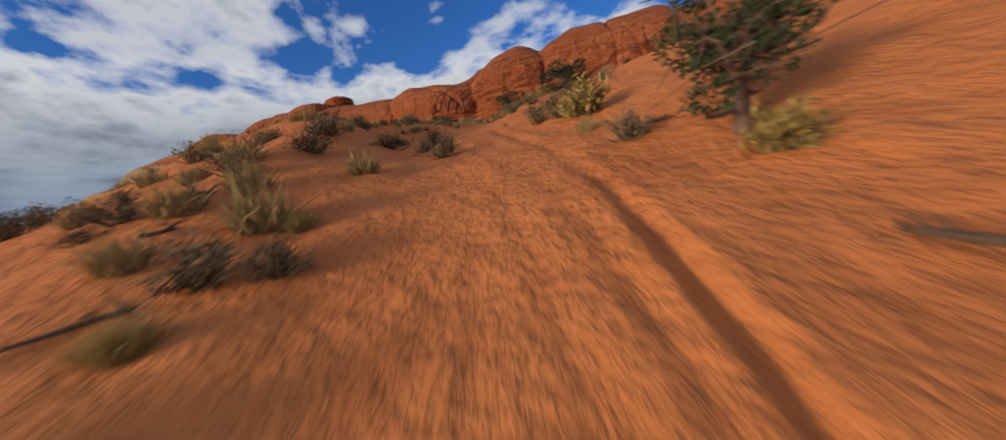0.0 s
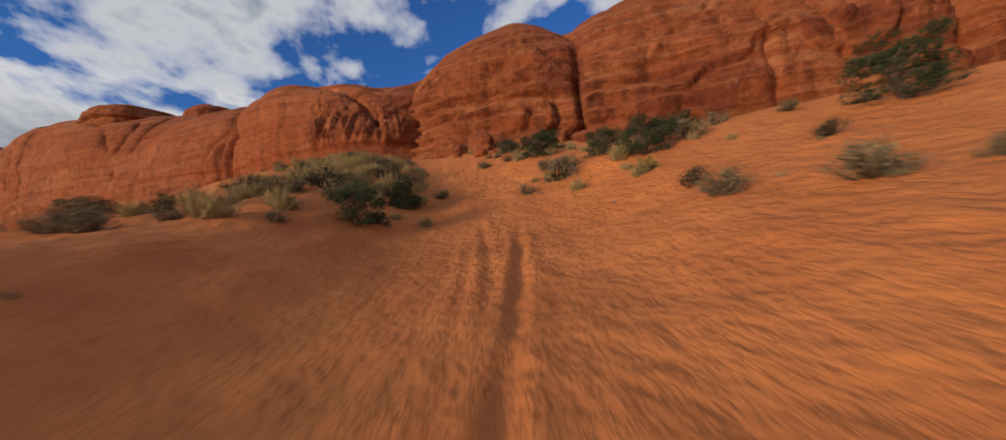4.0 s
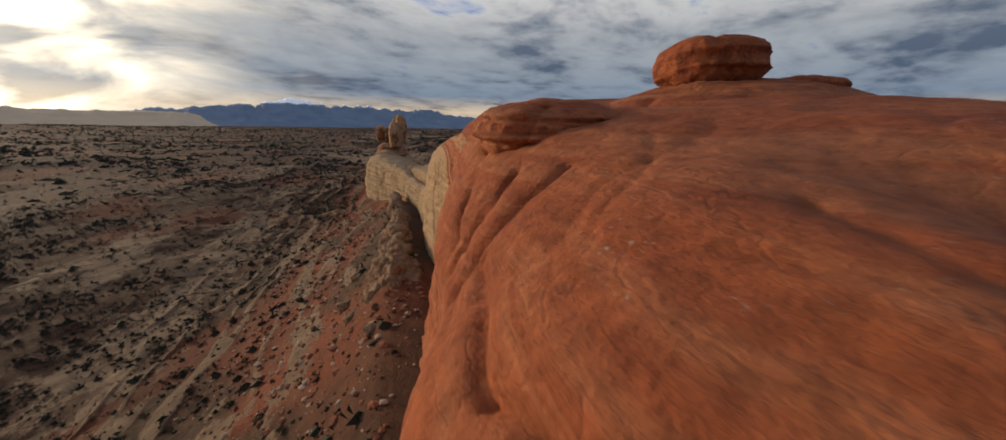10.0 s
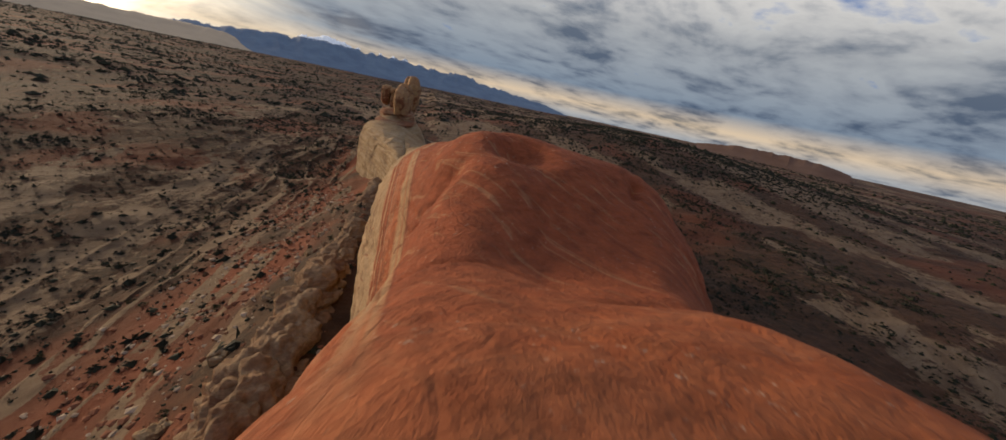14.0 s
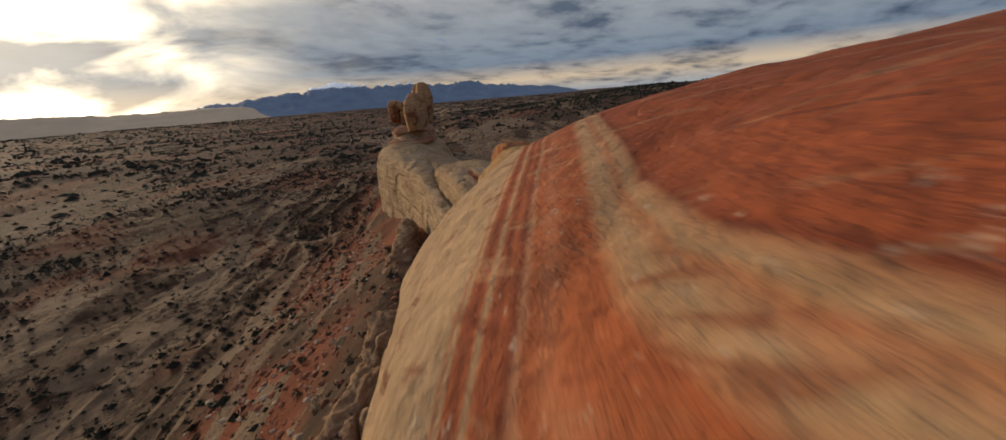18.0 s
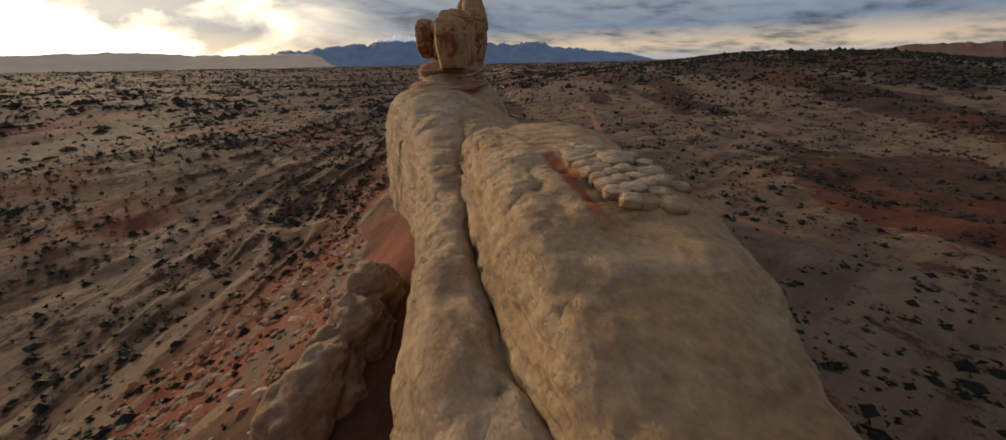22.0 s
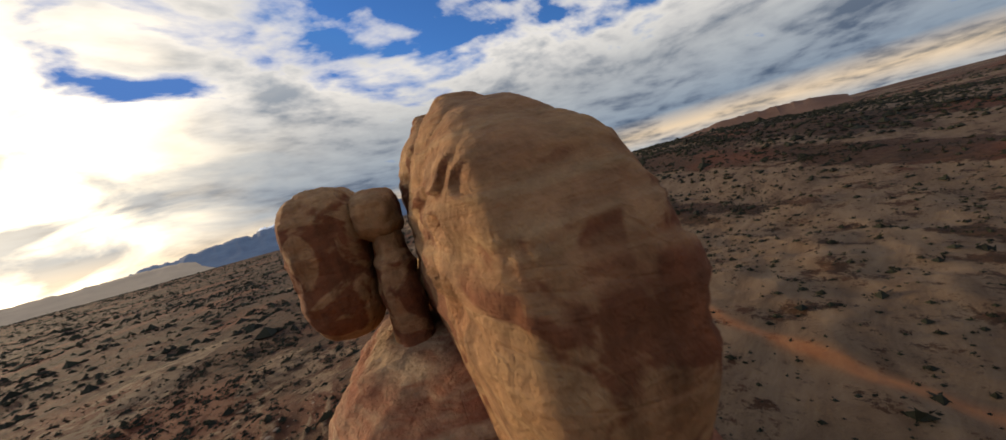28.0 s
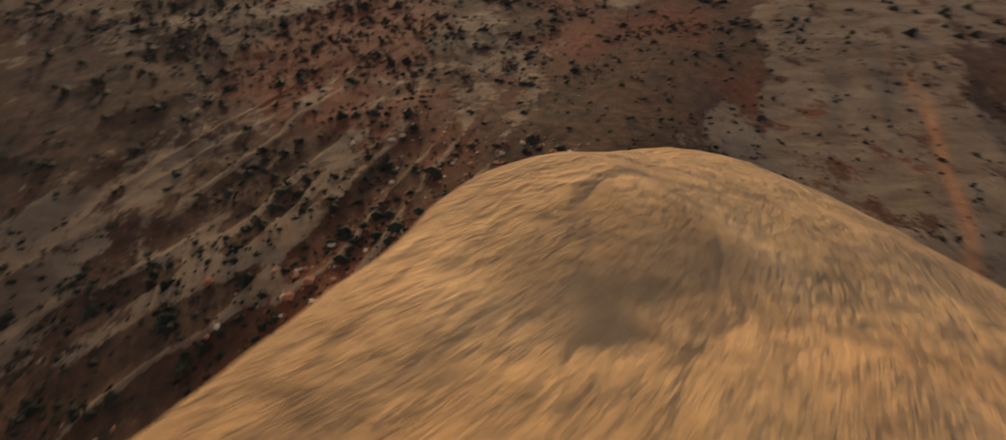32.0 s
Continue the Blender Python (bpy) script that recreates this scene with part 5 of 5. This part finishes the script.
def settle(kinds, rows, rng, lift=-0.03):
    """Stand copies of a few kinds at places on the ground: along, across, size."""
    for i, row in enumerate(rows):
        s, n, size = row[:3]
        n = n - 4.0 if s < 6 else n
        kind = kinds[row[3]] if len(row) > 3 and not isinstance(row[3], float) else kinds[i % len(kinds)]
        z = row[4] if len(row) > 4 else float(ground_height(np.array(float(s)), np.array(float(n)))) + lift
        x, y, z = world(s, n, z)
        m = Matrix.Translation((x, y, z)) @ Matrix.Rotation(rng.uniform(0, 6.28), 4, "Z") @ Matrix.Diagonal((size, size, size * rng.uniform(0.85, 1.15), 1))
        if kind in stands:
            copy_thing(kind, m)
        else:
            stands[kind] = m


rng = np.random.default_rng(7)
junipers = [
    make_juniper(1, 1.0, 0.42, "old gnarled juniper with some dead limbs on red sand", 24, 6, 0.4),
    make_juniper(2, 1.0, 0.55, "round dark green juniper standing on red sand", 34, 0, 0.05),
    make_juniper(3, 1.0, 0.34, "small cone-shaped green juniper", 30, 0, 0.0, 0.75),
    make_juniper(4, 1.0, 0.5, "spreading juniper with an open crown at the cliff foot", 20, 2, 0.45),
]
settle(junipers, [(-33.6, -96.7, 2.5, 0), (-31.4, -84.4, 1.9, 1), (-27, -73.8, 2.2, 0), (-31.5, -73, 1.7, 3), (-16.9, -30.7, 1.5, 2), (-21, -24.5, 1.5, 1), (-23.7, -27.5, 1.3, 1), (-24.9, -29, 1.6, 1), (-16.8, -33.6, 1.2, 1),
    (-31.2, -31, 2.0, 1), (-25.8, -27.2, 1.3, 1), (-27.5, -24.5, 1.5, 1), (-19.2, -20.2, 1.0, 1), (-21.5, -22.4, 1.2, 1), (-2.3, -4.7, 3.4, 3), (-0.4, -9.6, 1.5, 1), (1.2, -8.2, 1.9, 1), (0.4, -6.6, 1.8, 1), (3.0, -9.4, 1.9, 1), (5.0, -8.6, 2.0, 1), (-1.6, -3.0, 1.5, 1),
    (-15, -57, 2.3, 1), (-13.4, -55.8, 2.0, 1), (-16.6, -57.8, 1.9, 1), (-12, -54, 1.7, 1), (-17.8, -59, 1.4, 1), (-33, -62, 1.8, 1), (-30, -52, 1.6, 1), (-28, -46, 1.7, 0), (-34, -40, 1.8, 1), (-30, -37, 1.5, 1), (-26, -40, 1.2, 1), (-13, -40, 1.3, 1), (-9, -34, 1.2, 1), (-37, -47, 2.0, 3), (-38, -58, 1.8, 1), (-40, -72, 2.0, 0)], rng)
sages = [make_shrub(s, 0.55, 0.6, 0.07, 900, mat_sage, "low grey-green sagebrush on red sand", "sagebrush along the trail") for s in (11, 12)]
darks = [make_shrub(s, 0.5, 0.65, 0.06, 1000, mat_blackbrush, "dark twiggy blackbrush on a sand hummock", "blackbrush along the trail", "blackbrush", 0.45) for s in (14, 15)]
rabbits = [make_shrub(s, 0.6, 0.5, 0.11, 800, mat_rabbit, "yellow-green rabbitbrush beside the trail", "rabbitbrush along the trail", "rabbitbrush", 0.2) for s in (17, 18)]
grasses = [make_grass(s, 0.42, 0.5, 260, mat_straw, "clump of dry straw-coloured grass", "bunch grass") for s in (21, 22)]
greens = [make_grass(23, 0.5, 0.6, 300, mat_rabbit, "clump of yellow-green grass at the trail", "bunch grass")]
settle(sages, [(s, n, k) for s, n, k in ((-28.3, -93.6, 1), (-27.8, -99.7, .9), (-28.4, -99.4, .8), (-32.3, -95.8, .9), (-25, -96.4, 1.1), (-18.7, -96, 1), (-30.4, -90.9, 1), (-31.1, -91.6, .9), (-27.1, -92, .7), (-28.8, -84.8, .8), (-22.7, -74.3, .8), (-26.6, -75.2, 1.2), (-25.5, -72.8, .9), (-27.8, -67.4, 1),
    (-19.9, -70.3, .9), (-17.5, -28.8, .8), (-14.9, -23.7, .9), (-15.2, -30.9, 1.1), (-20.7, -29.4, .7), (-15.3, -25.6, 1), (-12.6, -19.7, 1), (-14.2, -22.5, .9), (-18.1, -23.1, .7), (-20, -23.6, .9), (-6.8, -18.9, .8), (-12.4, -8.5, 1.3), (-13.7, -7.1, 1.3), (-10.6, -8.2, 1.3), (-9.4, -6.8, 1.5), (-8.3, -5.6, 1.4), (-7.2, -4.6, 1.5), (-6.4, -3.8, 1.4))], rng)
settle(sages, [(-29.9, -63.9, 2.0), (-29.2, -64.6, 1.6), (-18.1, -68.9, 1.4), (-29.7, -85, 1.0), (-26.8, -78.7, 1.1), (-27.6, -77.3, 1.5), (-28.4, -76.2, 1.6), (-19.5, -75.6, 1.7), (-20.6, -84.5, 1.4), (-21.5, -86, 1.3), (-30.8, -88.6, 1.2), (-31.6, -90.3, 1.1)], rng)
settle(rabbits, [(s, n, k) for s, n, k in ((-30.2, -66.8, 1.7), (-30.9, -65.8, 1.4), (-31.8, -92.4, 1.6), (-33.7, -97.7, .9), (-31.6, -92.3, 1), (-27.2, -79.2, 1), (-28.5, -68.6, 1.1), (-24.4, -31, .8), (-29.5, -78, 1.2), (-30.2, -80.5, 1.1), (-26.8, -60, 1))], rng)
settle(greens, [(-6.0, -5.2, 2.2), (-5.6, -4.8, 1.8), (-28, -100.5, .9), (-31.8, -91.1, 1.1), (-27.7, -98.2, .8), (-15.4, -8.6, .8)], rng)
settle(grasses, [(s, n, k) for s, n, k in ((-31.7, -94.2, 1), (-20.4, -76.4, 1), (-20.8, -73.5, 1.1), (-27.5, -77.5, 1), (-19.7, -78.3, 1.2), (-18, -32.1, .9), (-21, -27.9, .8), (-24.1, -29.8, .9), (-18.3, -22.9, .8))], rng)


def trail_scatter(count, lo, hi, rng, crest=0.0):
    """Places beside the trail; crest gathers them on the dune."""
    rows = []
    while len(rows) < count:
        n = rng.uniform(-112, -12)
        off = rng.normal(7.0, 2.2) if rng.uniform() < crest else rng.uniform(-17, 17)
        if abs(off) < 2.6 or (n > -20 and abs(off) < 4):
            continue
        rows.append((float(eased(np.array(n), TRAIL_N, TRAIL_S)) + off, n, rng.uniform(lo, hi)))
    return rows


settle(sages, trail_scatter(90, 0.6, 1.3, rng, 0.45), rng)
settle(darks, [(-25.6, -91.1, 1.1), (-26.6, -89.9, 1.0), (-25.0, -89.4, .8)] + trail_scatter(34, 0.5, 1.1, rng, 0.6), rng)
settle(grasses, trail_scatter(190, 0.9, 1.9, rng, 0.7), rng)
settle(greens, trail_scatter(16, 0.5, 0.9, rng, 0.2), rng)
settle(rabbits, trail_scatter(14, 0.5, 0.9, rng, 0.1), rng)
# thick growth on both banks where the trail nears the cliff
banks = [(float(eased(np.array(n), TRAIL_N, TRAIL_S)) + o, n, k) for n, o, k in zip(rng.uniform(-36, -16, 64), np.where(rng.uniform(size=64) < 0.62, rng.uniform(2.4, 9, 64), rng.uniform(-8, -2.6, 64)), rng.uniform(0.7, 1.5, 64))]
settle(grasses, banks[:22], rng)
settle(grasses, banks[22:38], rng)
settle(sages, banks[38:46], rng)
settle(darks, banks[46:], rng)
banks = [(float(eased(np.array(n), TRAIL_N, TRAIL_S)) + o, n, k) for n, o, k in zip(rng.uniform(-31, -16, 84), np.where(rng.uniform(size=84) < 0.7, rng.uniform(1.9, 8, 84), rng.uniform(-9, -2.6, 84)), rng.uniform(1.1, 2.1, 84))]
settle(grasses, [(s, n, k * (1.0 if s > float(eased(np.array(n), TRAIL_N, TRAIL_S)) else 0.6)) for s, n, k in banks[:74]], rng)
settle(sages, [(s, n, k * 0.5) for s, n, k in banks[74:]], rng)
# seedlings on the open sand
sprigs = [make_grass(25, 0.16, 0.2, 40, mat_sage, "small green seedling tuft on bare sand", "seedlings", "seedling")]
settle(sprigs, [(float(eased(np.array(n), TRAIL_N, TRAIL_S)) + o, n, k) for n, o, k in zip(rng.uniform(-104, -12, 70), rng.choice([-1, 1], 70) * rng.uniform(1.3, 9, 70), rng.uniform(0.6, 1.3, 70))], rng)


def make_log(seed, length, thick, label):
    rng = np.random.default_rng(seed)
    t = np.linspace(-0.5, 0.5, 8)[:, None]
    main = np.concatenate([t * length, 0.08 * length * np.sin(t * 5 + seed), 0.03 + 0.02 * np.cos(t * 7)], 1)
    pieces = [tube(main, thick * np.linspace(1, 0.4, 8), 6)]
    for i in range(4):
        b = main[1 + i]
        e = b + np.array([rng.uniform(-.2, .3), rng.uniform(-.35, .35), rng.uniform(0.02, .22)]) * length
        pieces.append(tube(np.array([b, (b + e) / 2 + [0, 0, .03], e]), thick * np.array([0.5, 0.35, 0.15]), 4))
    me = mesh_from("dead_branch", *joined(pieces), mat_twig)
    return tagged(new("dead_branch", me), label, "dead wood", "dead branches")


logs = [make_log(1, 0.9, 0.035, "dark dead branch lying on red sand"), make_log(2, 1.3, 0.05, "weathered dead branch lying on red sand")]
settle(logs, [(-25.2, -13.6, 2.2), (-25.8, -13.2, 2.4), (-24.7, -13.9, 2.0), (-26.2, -13.8, 2.2), (-33.6, -99.5, 1), (-21, -22.1, 1.4), (-20.6, -22.6, 1.3), (-21.6, -21.7, 1.5), (-26.2, -98.6, 1), (-25.4, -97.2, 1.1), (-24.2, -95.2, 1.2), (-27.4, -100.2, .9), (-23.0, -93.6, 1), (-32.9, -95.2, 1), (-18.4, -66.5, 1), (-17.6, -69.0, 1), (-19.6, -72.4, .9), (-35.5, -101, 1.1)], rng)
for i, (s, n, r) in enumerate(((-17.1, -18.7, .38), (-15.2, -17, .28), (-18.1, -18.3, .25), (-19.5, -16.4, .5), (-21.8, -17.6, .4), (-17.8, -14.6, .3), (-24, -16.4, .6))):
    n = n - 4.0
    z = float(ground_height(np.array(s), np.array(n)))
    rock("boulder", boulder((s, n, z + 0.35 * r), (r * 1.15, r, r * 0.8), 41 * i, 24, 32, m=2.5, seed=80 + i, lobes=0.25 * r, lobe_size=2 * r, lumps=0.1 * r, strata=0.05), mat_wall, "small red boulder beside the trail", "rock")
for i, (c, half, turn) in enumerate((((-16.7, -15.0, -14.9), (1.8, 1.6, 1.35), 10), ((-14.0, -16.4, -15.3), (0.95, 1.0, 0.95), 40), ((-19.4, -15.8, -15.3), (1.6, 1.3, 1.15), -12), ((-16.4, -18.5, -16.0), (1.15, 0.9, 1.15), 25))):
    rock("rock_outcrop", boulder((c[0], c[1], float(ground_height(np.array(c[0]), np.array(c[1]))) + 0.3 * half[2]), half, turn, 40, 60, m=2.4, seed=90 + i, lobes=0.25, lobe_size=1.6, lumps=0.12, strata=0.08), mat_wall, "smooth rounded red slickrock hump beside the trail", "rock")

# bushes below the ridge and in its crevices
below = []
while len(below) < 60:
    s, n = rng.uniform(90, 430), rng.uniform(-75, 4)
    if off_rock(np.array(s), np.array(n)) and slickness(np.array([s]), np.array([n]))[0] < 0.4:
        below.append((s, n, rng.uniform(1.0, 2.4), int(rng.integers(1, 4) != 3)))
far_junipers = [make_juniper(5, 1.0, 0.5, "dark juniper growing in the gravel below the ridge", 22, 0, 0.15, 0, 70), make_juniper(6, 1.0, 0.55, "round juniper bush on the desert floor below the ridge", 26, 0, 0.05, 0, 70)]
settle(far_junipers, [(246, 3 - 9, 3.4, 1), (278, -80, 2.6, 1), (290, -32, 2.2, 1), (343, -62, 2.8, 1)] + below, rng)
for kind, m in stands.items():
    kind.matrix_basis = m
